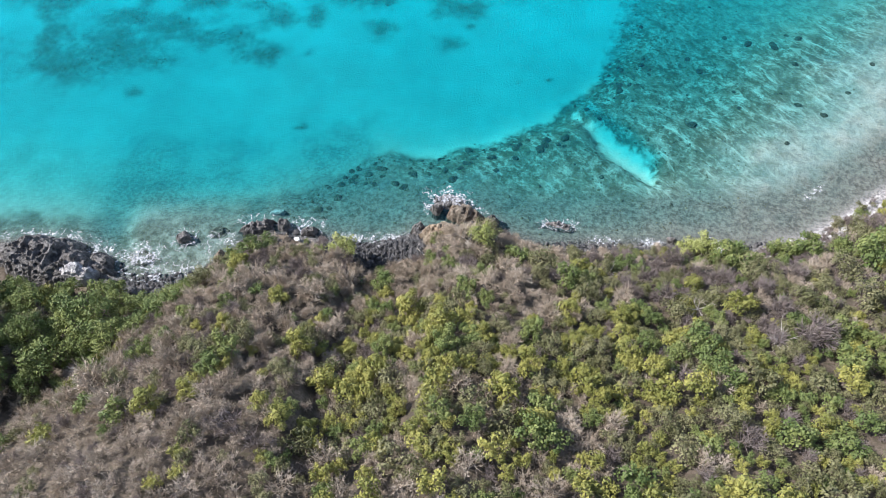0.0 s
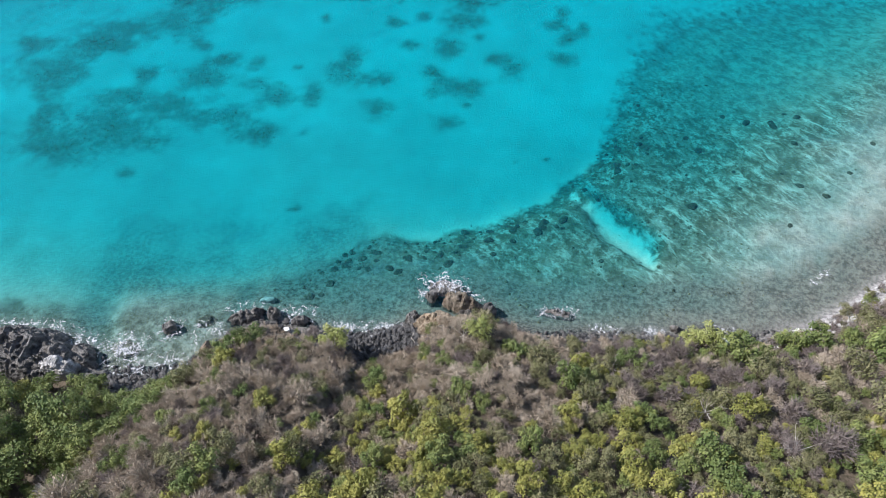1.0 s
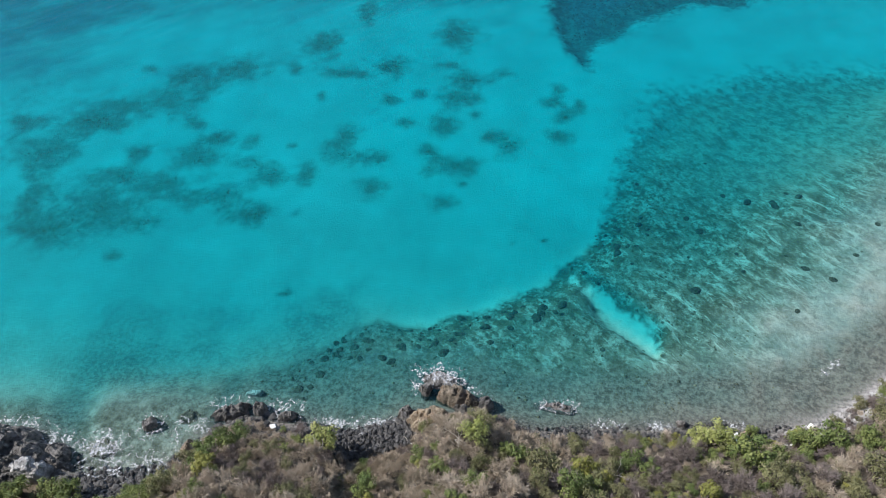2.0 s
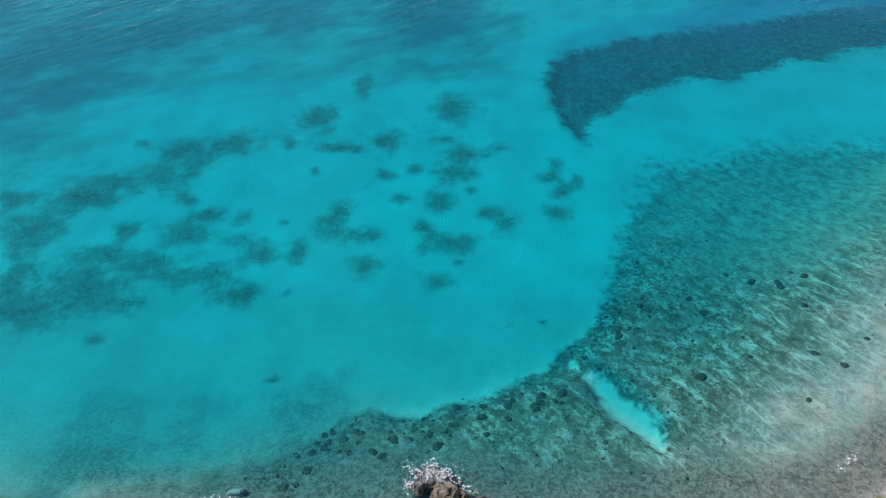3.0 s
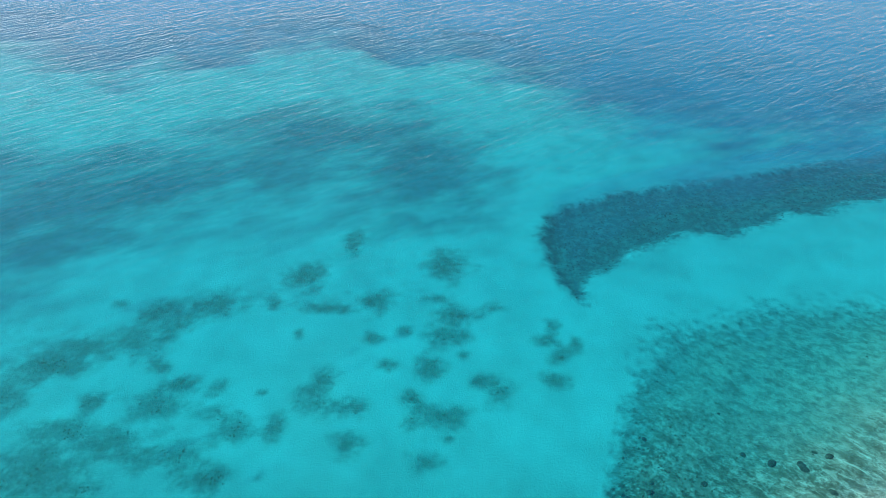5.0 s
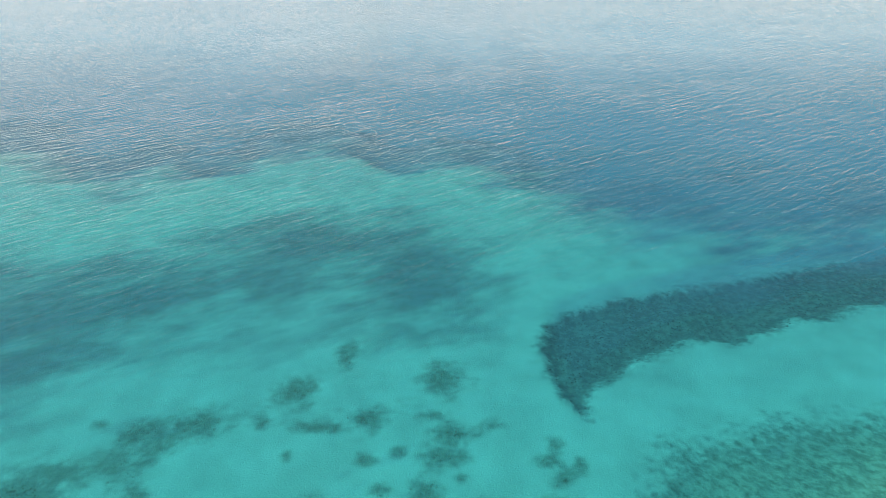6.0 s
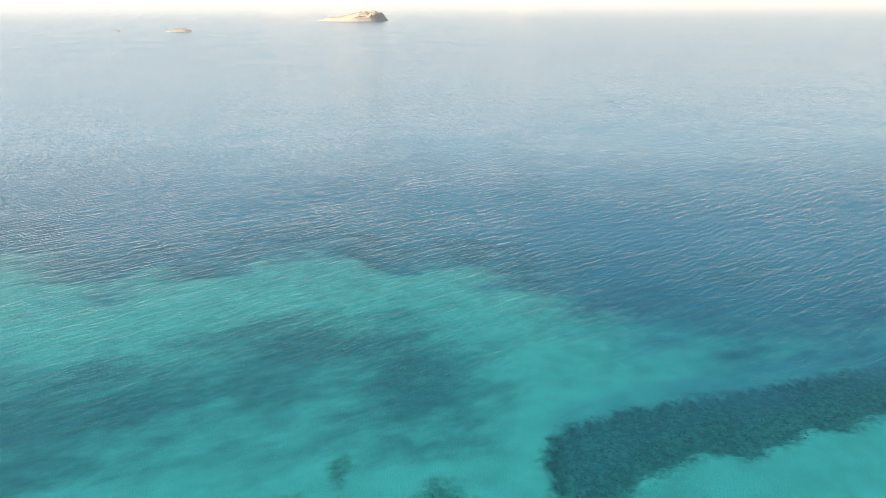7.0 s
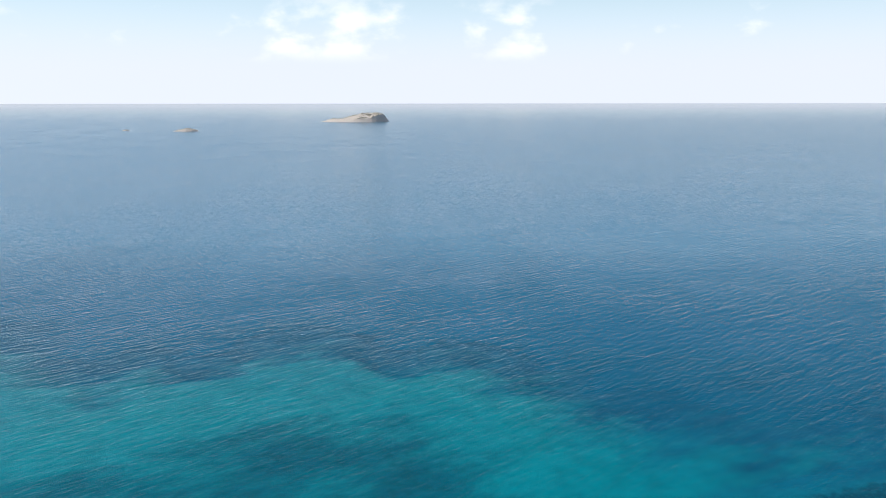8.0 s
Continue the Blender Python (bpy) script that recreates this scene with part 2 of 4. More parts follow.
def ground_material():
    n = Nodes("ground")
    reef, meadow, sea, tongue = n.attr("reef"), n.attr("meadow"), n.attr("sea"), n.attr("tongue")
    rim, strand, east = n.attr("rim"), n.attr("strand"), n.attr("east")
    soil = n.mix(n.ramp(n.noise(0.5, 6), 0.35, 0.65), (0.060, 0.048, 0.037), (0.140, 0.112, 0.086))
    soil = n.mix(n.ramp(n.noise(3.0, 5), 0.45, 0.7), soil, (0.065, 0.056, 0.036))
    sand = n.mix(n.ramp(n.noise(0.10, 5), 0.3, 0.7), (0.64, 0.59, 0.51), (0.76, 0.71, 0.62))
    sand = n.mix(n.ramp(n.noise(0.9, 5, rough=0.7), 0.50, 0.75, 0, 0.16), sand, (0.36, 0.34, 0.28))
    groove, shoal = n.attr("groove"), n.attr("shoal")
    streak = n.noise(1.3, 6, n.turned(47, (0.15, 0.40, 0.3)), 0.68, 0.7)
    rubble = n.mix(n.ramp(n.noise(1.1, 8, rough=0.74), 0.38, 0.64), (0.10, 0.09, 0.066), (0.42, 0.385, 0.33))
    rubble = n.mix(n.ramp(n.noise(0.18, 4), 0.42, 0.66, 0, 0.5), rubble, (0.33, 0.285, 0.23))
    turf = n.noise(1.0, 8, n.turned(47, (0.34, 0.46, 0.4)), 0.72, 0.3)
    rubble = n.mix(n.ramp(turf, 0.50, 0.60, 0.0, 0.70), rubble, (0.075, 0.072, 0.048))
    rubble = n.mix(n.ramp(turf, 0.47, 0.36, 0.0, 0.6), rubble, (0.48, 0.455, 0.41))
    rubble = n.mix(n.math("MULTIPLY", groove, n.ramp(streak, 0.40, 0.48, 0.75, 0.0)), rubble, (0.09, 0.08, 0.055))
    rubble = n.mix(n.math("MULTIPLY", groove, n.ramp(streak, 0.54, 0.62, 0.0, 0.85)), rubble, (0.60, 0.57, 0.51))
    rubble = n.mix(n.math("MULTIPLY", shoal, n.ramp(n.noise(0.9, 6, rough=0.7), 0.3, 0.6, 0.75, 0.40)), rubble, (0.36, 0.37, 0.365))
    clump = n.ramp(n.noise(1.0, 8, n.turned(47, (0.34, 0.44, 0.4)), 0.70, 0.2), 0.46, 0.54)
    rubble = n.mix(n.math("MULTIPLY", n.attr("front"), n.math("MULTIPLY", clump, 0.74)), rubble, n.mix(n.ramp(n.noise(1.7, 6, rough=0.7), 0.35, 0.65), (0.04, 0.04, 0.026), (0.13, 0.115, 0.075)))
    dim = n.mix(n.ramp(n.noise(0.8, 8, n.turned(47, (0.6, 0.75, 0.6)), 0.72), 0.36, 0.62), (0.20, 0.19, 0.15), (0.43, 0.40, 0.335))
    rubble = n.mix(n.math("MULTIPLY", n.attr("lull"), 0.85), rubble, dim)
    edge = n.math("ADD", reef, n.math("MULTIPLY", n.math("SUBTRACT", n.noise(0.40, 7, rough=0.68), 0.5), 1.3))
    bed = n.mix(n.ramp(edge, 0.26, 0.74), sand, rubble)
    stony = n.mix(n.ramp(n.noise(1.6, 7, rough=0.72), 0.38, 0.62), (0.065, 0.064, 0.058), (0.20, 0.195, 0.175))
    bed = n.mix(n.math("MULTIPLY", rim, n.ramp(n.noise(0.35, 6, rough=0.65), 0.25, 0.65, 0.78, 1.0)), bed, stony)
    weed = n.mix(n.ramp(n.noise(0.8, 6, rough=0.7), 0.4, 0.65), (0.065, 0.082, 0.040), (0.16, 0.17, 0.095))
    fray = n.math("MULTIPLY", n.math("SUBTRACT", n.noise(0.55, 7, rough=0.72), 0.5), 1.5)
    spot = n.math("ADD", n.attr("patch"), n.math("MULTIPLY", fray, n.ramp(n.attr("patch"), 0.0, 0.35)))
    bed = n.mix(n.ramp(spot, 0.02, 1.15, 0.0, 0.72), bed, weed)
    far = n.math("ADD", meadow, n.math("MULTIPLY", n.math("SUBTRACT", n.noise(1.0, 6, n.turned(-30, (0.030, 0.065, 0.1)), 0.66), 0.5), 2.4))
    # Seagrass meadow; the blue of deeper water over it is put into its colour.
    bed = n.mix(n.math("MULTIPLY", n.ramp(far, 0.15, 1.25), 0.70), bed, n.mix(n.ramp(n.noise(0.25, 6, rough=0.7), 0.35, 0.65), (0.026, 0.050, 0.062), (0.07, 0.125, 0.18)))
    deep = n.math("ADD", n.attr("outer"), n.math("MULTIPLY", n.math("SUBTRACT", n.noise(1.0, 6, n.turned(-30, (0.03, 0.09, 0.1)), 0.66), 0.5), 1.9))
    # Dark blue of deep water, put into the bed's colour past the lip.
    deep_tint = n.mix(n.ramp(n.noise(0.05, 5), 0.35, 0.65), (0.14, 0.22, 0.29), (0.22, 0.31, 0.39))
    bed = n.mix(n.math("MULTIPLY", n.ramp(deep, 0.15, 1.0), 0.96), bed, deep_tint)
    tip = n.math("ADD", tongue, n.math("MULTIPLY", n.math("SUBTRACT", n.noise(0.30, 7, rough=0.70), 0.5), 1.7))
    bed = n.mix(n.math("MULTIPLY", n.ramp(tip, 0.20, 0.80), 0.80), bed, n.mix(n.ramp(n.noise(0.55, 7, rough=0.74), 0.42, 0.62), (0.018, 0.028, 0.028), (0.16, 0.17, 0.145)))
    color = n.mix(sea, soil, bed)
    shingle = n.mix(n.ramp(n.noise(2.6, 6, rough=0.75), 0.40, 0.60), (0.045, 0.043, 0.042), (0.20, 0.185, 0.17))
    shingle = n.mix(east, shingle, n.mix(n.ramp(n.noise(2.0, 6, rough=0.75), 0.35, 0.6), (0.12, 0.115, 0.115), (0.32, 0.305, 0.30)))
    color = n.mix(strand, color, shingle)
    return n.principled(color, 0.9, n.bump(n.noise(2.2, 6, rough=0.65), 0.25, 0.8), 0.15)


def water_material():
    n = Nodes("sea_water")
    depth = n.attr("depth")

    # Light lost on the way down to the bed is put into this tint.
    def fall(k):
        return n.math("MULTIPLY", 0.90, n.math("POWER", 2.718282, n.math("MULTIPLY", depth, -k)))
    clear = n.add("CombineColor", {"Red": fall(0.87), "Green": fall(0.133), "Blue": fall(0.080)}).outputs[0]
    clear = n.add("BsdfTransparent", {"Color": clear}).outputs[0]
    swirl = n.math("SUBTRACT", n.noise(1.0, 6, n.turned(-30, (0.018, 0.045, 0.05)), 0.66), 0.5)
    gulf = n.math("ADD", depth, n.math("MULTIPLY", swirl, n.ramp(depth, 6.5, 10.0, 0.0, 7.0)))
    milky = n.mix(n.ramp(gulf, 7.5, 15.0), (0.003, 0.112, 0.195), (0.003, 0.106, 0.200))
    # Paler with depth: haze over the far sea, put into the water's colour.
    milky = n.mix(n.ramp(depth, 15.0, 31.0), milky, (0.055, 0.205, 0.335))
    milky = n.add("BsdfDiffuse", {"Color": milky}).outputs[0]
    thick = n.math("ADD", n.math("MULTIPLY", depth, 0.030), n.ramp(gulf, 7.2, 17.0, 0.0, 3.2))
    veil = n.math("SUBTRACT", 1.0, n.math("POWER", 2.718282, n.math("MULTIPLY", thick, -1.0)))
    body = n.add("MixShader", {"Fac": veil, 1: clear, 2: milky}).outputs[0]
    crest = n.turned(-34, (0.045, 0.30, 0.1))
    cross = n.turned(-46, (0.14, 0.56, 0.2))
    chop = n.turned(-26, (0.75, 1.5, 0.5))
    gust = n.ramp(n.noise(0.012, 3), 0.35, 0.65, 0.65, 1.0)
    waves = n.math("ADD", n.math("MULTIPLY", n.noise(1.0, 3, crest, 0.55, 0.3), 1.1), n.math("MULTIPLY", n.noise(1.0, 3, cross, 0.55, 0.3), 1.35))
    waves = n.math("ADD", waves, n.math("MULTIPLY", n.noise(1.0, 3, chop, 0.6, 0.3), 0.40))
    waves = n.math("MULTIPLY", waves, gust)
    place = n.add("SeparateXYZ", {0: n.pos()}).outputs["Y"]
    calm = n.math("MULTIPLY", n.ramp(place, 600.0, 3400.0, 1.0, 0.22), n.ramp(place, 2000.0, 4900.0, 1.0, 0.0))
    waves = n.math("MULTIPLY", waves, n.math("MULTIPLY", calm, n.ramp(place, 100.0, 310.0, 0.25, 1.2)))
    normal = n.bump(waves, 0.32)
    gloss = n.add("BsdfGlossy", {"Normal": normal, "Roughness": n.math("MULTIPLY", n.ramp(place, 350.0, 1300.0, 0.13, 0.22), n.ramp(place, 1800.0, 4800.0, 1.0, 0.15))}).outputs[0]
    fresnel = n.add("Fresnel", {"Normal": normal}, IOR=1.333).outputs[0]
    return n.surface(n.add("MixShader", {"Fac": fresnel, 1: body, 2: gloss}).outputs[0])


def rock_material(name, dark, light, rust=(0.16, 0.10, 0.065), amount=0.4):
    n = Nodes(name)
    base = n.mix(n.ramp(n.noise(1.1, 6, rough=0.65), 0.35, 0.68), dark, light)
    base = n.mix(n.math("MULTIPLY", n.ramp(n.noise(0.45, 4), 0.48, 0.66), amount), base, rust)
    base = n.mix(n.ramp(n.noise(7.0, 5, rough=0.7), 0.52, 0.75, 0, 0.6), base, tuple(0.35 * v for v in dark))
    crack = n.add("TexVoronoi", {"Vector": n.pos()}, Scale=1.6, props={"feature": "DISTANCE_TO_EDGE"}).outputs["Distance"]
    h = n.math("ADD", n.noise(3.0, 8, rough=0.7), n.ramp(crack, 0.0, 0.12, -0.4, 0.0))
    return n.principled(base, 0.72, n.bump(h, 0.35, 0.9), 0.35)


def leaf_material(name, low, high, tip, through_light=0.12):
    n = Nodes(name)
    base = n.mix(n.ramp(n.noise(0.33, 2), 0.32, 0.68), low, high)
    shade = n.add("NewGeometry").outputs["Random Per Island"]
    base = n.mix(n.ramp(shade, 0.2, 1.0, 0.0, 0.65), base, tip)
    diffuse = n.add("BsdfPrincipled", {"Base Color": base}, Roughness=0.6)
    diffuse.inputs["Specular IOR Level"].default_value = 0.25
    glow = n.add("BsdfTranslucent", {"Color": base}).outputs[0]
    return n.surface(n.add("MixShader", {1: diffuse.outputs[0], 2: glow}, Fac=through_light).outputs[0])


def twig_material(name, low, high):
    n = Nodes(name)
    base = n.mix(n.ramp(n.noise(0.4, 3), 0.32, 0.68), low, high)
    shade = n.add("NewGeometry").outputs["Random Per Island"]
    base = n.mix(n.ramp(shade, 0.0, 1.0, 0.0, 0.5), base, tuple(0.5 * v for v in low))
    return n.principled(base, 0.85, None, 0.15)


def plain_material(name, a, b, scale=2.0, rough=0.8):
    n = Nodes(name)
    return n.principled(n.mix(n.ramp(n.noise(scale, 5), 0.35, 0.65), a, b), rough)


M_GROUND, M_WATER = ground_material(), water_material()
M_ROCK = rock_material("dark_rock", (0.045, 0.043, 0.042), (0.205, 0.19, 0.178), (0.14, 0.115, 0.095), 0.3)
M_BOULDER = rock_material("black_boulder", (0.028, 0.028, 0.030), (0.13, 0.125, 0.125), (0.09, 0.08, 0.07), 0.2)
M_BROWN = rock_material("brown_rock", (0.07, 0.058, 0.045), (0.25, 0.205, 0.155), (0.22, 0.14, 0.085), 0.4)
M_PALE = rock_material("pale_rock", (0.22, 0.215, 0.21), (0.55, 0.53, 0.52), (0.30, 0.24, 0.20), 0.3)
M_CORAL = rock_material("coral_rock", (0.075, 0.07, 0.048), (0.24, 0.205, 0.145), (0.12, 0.10, 0.055), 0.5)
M_REEF = rock_material("dark_coral", (0.034, 0.040, 0.030), (0.115, 0.112, 0.085), (0.08, 0.07, 0.04), 0.3)
M_WEED = plain_material("seagrass", (0.095, 0.112, 0.058), (0.18, 0.19, 0.105), 1.2)
M_YELLOW = leaf_material("yellow_green_leaves", (0.160, 0.166, 0.040), (0.335, 0.310, 0.084), (0.16, 0.180, 0.054))
M_GREEN = leaf_material("green_leaves", (0.092, 0.130, 0.038), (0.215, 0.240, 0.076), (0.095, 0.125, 0.045))
M_OLIVE = leaf_material("olive_leaves", (0.105, 0.110, 0.044), (0.22, 0.21, 0.105), (0.12, 0.115, 0.062))
M_LIME = leaf_material("lime_leaves", (0.20, 0.225, 0.062), (0.35, 0.36, 0.125), (0.22, 0.25, 0.09))
M_OCHRE = rock_material("ochre_earth", (0.16, 0.12, 0.082), (0.35, 0.285, 0.205), (0.30, 0.19, 0.11), 0.4)
M_TWIG = twig_material("dry_twigs", (0.355, 0.290, 0.220), (0.55, 0.47, 0.385))
M_GREY_TWIG = twig_material("grey_twigs", (0.150, 0.122, 0.112), (0.285, 0.238, 0.225))
M_BARK = plain_material("bark", (0.13, 0.105, 0.085), (0.24, 0.20, 0.17), 3.0)
M_DEAD = plain_material("bleached_wood", (0.32, 0.285, 0.25), (0.48, 0.45, 0.41), 3.0)
M_WHITE = plain_material("white_weathered", (0.70, 0.70, 0.68), (0.85, 0.85, 0.83), 2.0, 0.8)


def foam_material():
    n = Nodes("foam")
    thin = n.add("BsdfTransparent").outputs[0]
    white = n.add("BsdfDiffuse", Color=(0.74, 0.76, 0.80, 1)).outputs[0]
    return n.surface(n.add("MixShader", {"Fac": n.ramp(n.noise(3.0, 4), 0.35, 0.65, 0.08, 0.56), 1: thin, 2: white}).outputs[0])


M_FOAM = foam_material()
# Distance haze is put into these two colours, paler than the islet's own.
M_HAZY_ISLE = rock_material("hazy_dry_islet", (0.52, 0.46, 0.40), (0.72, 0.62, 0.54), (0.62, 0.49, 0.41), 0.4)
M_HAZY_SCRUB = plain_material("hazy_far_scrub", (0.36, 0.33, 0.25), (0.46, 0.41, 0.32), 0.05)
M_CRATE = plain_material("faded_pink", (0.42, 0.27, 0.25), (0.55, 0.40, 0.37), 3.0)
M_SAND = plain_material("beach_sand", (0.60, 0.55, 0.47), (0.72, 0.67, 0.58), 0.3)


# ---------------------------------------------------------------- mesh helpers
def mesh_from(name, verts, faces, material, smooth=False):
    me = bpy.data.meshes.new(name)
    me.from_pydata([tuple(v) for v in verts], [], [tuple(f) for f in faces])
    me.materials.append(material)
    if smooth:
        me.polygons.foreach_set("use_smooth", [True] * len(me.polygons))
    me.update()
    return me


def sheet(name, xs, ys, zfun, material, fields=None):
    """A grid mesh over the given lines, with named values on its points."""
    gx, gy = np.meshgrid(xs, ys)
    z = zfun(gx, gy)
    nx, ny = len(xs), len(ys)
    me = bpy.data.meshes.new(name)
    i = (np.arange(ny - 1)[:, None] * nx + np.arange(nx - 1)).ravel()
    quads = np.stack([i, i + 1, i + nx + 1, i + nx], 1)
    me.vertices.add(nx * ny)
    me.vertices.foreach_set("co", np.stack([gx, gy, z], 2).astype(np.float32).ravel())
    me.loops.add(quads.size)
    me.loops.foreach_set("vertex_index", quads.ravel().astype(np.int32))
    me.polygons.add(len(quads))
    me.polygons.foreach_set("loop_start", np.arange(0, quads.size, 4, dtype=np.int32))
    me.update(calc_edges=True)
    me.polygons.foreach_set("use_smooth", np.ones(len(quads), bool))
    for key, values in (fields(gx, gy, z) if fields else {}).items():
        me.attributes.new(key, "FLOAT", "POINT").data.foreach_set("value", values.astype(np.float32).ravel())
    me.materials.append(material)
    return new(name, me)


def lines(lo, hi, fine_lo, fine_hi, pitch):
    """Grid lines, fine in the middle and coarser outwards."""
    mid = list(np.arange(fine_lo, fine_hi + pitch / 2, pitch))
    v, stepping = fine_lo, pitch
    left = []
    while v > lo:
        stepping *= 1.25
        v -= stepping
        left.append(max(v, lo))
    v, stepping = mid[-1], pitch
    right = []
    while v < hi:
        stepping *= 1.25
        v += stepping
        right.append(min(v, hi))
    return np.array(left[::-1] + mid + right)


# ---------------------------------------------------------------- ground and sea
PATCHES_BAY = ((-2.6, 103.7, 2.5, 2.1), (-16.2, 106.6, 3.0, 2.3), (-16.4, 114.9, 3.1, 2.2), (-29.8, 110.1, 2.2, 2.7),
               (-23.9, 116.2, 3.9, 3.2), (-23.4, 122.1, 2.9, 2.7), (-5.1, 112.6, 2.4, 2.1), (0.2, 114.0, 2.9, 2.2),
               (-6.0, 117.6, 2.5, 2.3), (-3.7, 126.7, 2.9, 3.5), (-12.0, 126.9, 1.8, 1.6), (6.6, 123.5, 2.1, 2.2),
               (10.2, 120.2, 2.7, 3.3), (21.4, 124.3, 2.6, 2.0), (21.7, 139.8, 1.7, 1.6), (20.3, 135.5, 2.2, 1.9),
               (22.4, 131.0, 1.9, 2.0), (25.9, 134.3, 1.2, 2.2), (-0.5, 135.7, 4.7, 2.9), (3.3, 130.5, 1.2, 1.3),
               (1.1, 142.7, 4.4, 2.8), (-2.9, 147.4, 2.6, 1.9), (-15.7, 134.2, 2.0, 1.5))
PATCHES_OUT = ((-17.1, 146.5, 3.9, 3.8), (-26.3, 143.0, 5.1, 1.6), (-38.5, 144.8, 1.9, 2.5), (-31.2, 135.2, 1.5, 1.5),
               (9.7, 145.7, 1.8, 1.7), (-9.2, 136.5, 1.5, 1.3), (-1.5, 160.4, 4.8, 5.2), (-25.2, 168.7, 2.5, 5.0),
               (-34.0, 153.8, 4.7, 4.5), (-51.4, 142.9, 6.4, 4.5), (-71.7, 141.7, 1.8, 1.6), (-29.8, 99.3, 0.8, 0.7),
               (-28.5, 80.1, 1.1, 0.6), (10.2, 98.6, 0.5, 0.5), (10.7, 93.8, 0.6, 0.5), (16.7, 95.0, 0.7, 0.5),
               (0.9, 108.9, 0.9, 0.7), (-34.5, 118.0, 1.0, 0.8))
PATCHES_WEST = ((-55.8, 123.6, 1.9, 1.5), (-43.0, 118.9, 2.1, 2.3), (-50.0, 119.6, 2.5, 2.3), (-52.3, 113.7, 5.4, 3.4),
                (-65.4, 113.8, 2.5, 2.5), (-41.5, 112.8, 2.4, 2.2), (-37.5, 108.4, 3.0, 3.0), (-47.3, 102.5, 5.8, 2.8),
                (-38.3, 98.7, 4.6, 2.7), (-57.5, 95.3, 2.5, 1.9), (-57.5, 105.8, 3.8, 2.9), (-66.1, 106.7, 5.4, 2.9),
                (-69.3, 98.6, 7.8, 5.4), (-74.6, 91.7, 7.0, 3.8), (-83.2, 112.7, 5.6, 5.5), (-81.9, 99.3, 2.6, 4.1),
                (-60.9, 86.9, 1.6, 1.2), (-77.2, 123.1, 7.0, 3.8), (-74.2, 127.8, 4.2, 2.7), (-63.1, 131.3, 4.9, 5.6),
                (-61.9, 139.2, 5.0, 4.4), (-91.9, 121.4, 3.5, 3.4))
PATCHES = PATCHES_BAY + PATCHES_OUT + PATCHES_WEST


# looser bands of seagrass that link the patches: ends, half width, thickness of growth
BANDS = ((-84, 91, -50, 106, 6.0, 0.62), (-62, 105, -40, 117, 4.0, 0.40), (-90, 121, -56, 139, 5.5, 0.70), (-60, 138, -40, 147, 6.0, 0.60),
         (-40, 144, -14, 146, 4.0, 0.45), (-100, 108, -78, 118, 7.0, 0.60), (-110, 95, -80, 97, 7.0, 0.55), (-36, 152, -22, 170, 6.0, 0.42),
         (-10, 150, 2, 166, 4.5, 0.40), (-120, 120, -90, 132, 9.0, 0.50))


def patch_field(x, y):
    """How thickly seagrass grows: full in the middle of a patch, thinning out to its rim."""
    total = np.zeros(x.shape)
    wob = (fbm(x / 3.4, y / 3.4, 4, 31) - 0.5) * 1.5
    for px, py, rx, ry in PATCHES:
        rx, ry = rx * 1.12, ry * 1.12
        near = (np.abs(x - px) < rx * 2.4) & (np.abs(y - py) < ry * 2.4)
        here = step(1.9, 0.0, np.hypot((x[near] - px) / rx, (y[near] - py) / ry) + wob[near])
        total[near] = 1 - (1 - total[near]) * (1 - here)
    for ax, ay, bx, by, wide, much in BANDS:
        k = np.clip(((x - ax) * (bx - ax) + (y - ay) * (by - ay)) / ((bx - ax) ** 2 + (by - ay) ** 2), 0, 1)
        d = np.hypot(x - ax - (bx - ax) * k, y - ay - (by - ay) * k)
        total = np.maximum(total, 0.62 * much * step(1.6, 0.1, d / wide + wob * 0.9))
    return total


def ground_fields(x, y, z):
    s = y - shore_y(x)
    soft = 2.6 + 5.0 * step(96, 112, y) + 9.0 * step(118, 138, y) + 4.0 * step(-8, -26, x)
    c = toward_shoal(x, y)
    flat = step(0, 1, 0.5 - (poly_sdf(x, y, FLAT) + 0.4) / (2 * soft))
    flat = flat * (1 - 0.72 * step(1.3, -1.3, poly_sdf(x, y, CHANNEL) + (fbm(x / 1.8, y / 1.8, 4, 77) - 0.5) * 4.5))
    wander = (fbm(x / 5, y / 5, 3, 61) - 0.5) * 14
    off = y - sum(shore_y(x + k) for k in range(-18, 19, 4)) / 10
    strand = step(-4.2, -2.0, s) * step(2.6, 0.4, s + wander * 0.15)
    return {"reef": flat, "rim": np.maximum(step(44, 10, off + wander) * (0.92 - 0.35 * step(-52, -64, x)) * (1 - step(-20, 4, x) * step(8, 14, s)) * (1 - 0.5 * step(15, 8, s) * step(-54, -50, x) * step(-32, -36, x)), 0.30 * step(66, 34, off + wander) * (1 - flat)) * step(-2, 1, s), "strand": strand, "east": step(44, 56, x),
            "groove": 0.12 + 0.75 * np.exp(-(c / 11) ** 2) * step(132, 104, y), "shoal": step(-3, 15, c),
            "front": np.maximum(step(-20, -3, poly_sdf(x, y, FLAT)) * step(112, 96, y), 0.62 * step(14, -2, c) * step(122, 98, y)),
            "lull": step(92, 120, y + c * 0.4) * step(2, -10, c),
            "patch": patch_field(x, y), "meadow": step(38, -14, poly_sdf(x, y, MEADOW)),
            "outer": step(-24 - 34 * step(5, 40, x), 30 + 30 * step(5, 40, x), past_lip(x, y)), "tongue": step(6.0, -5.0, poly_sdf(x, y, TONGUE)), "sea": step(-0.6, 0.4, s)}



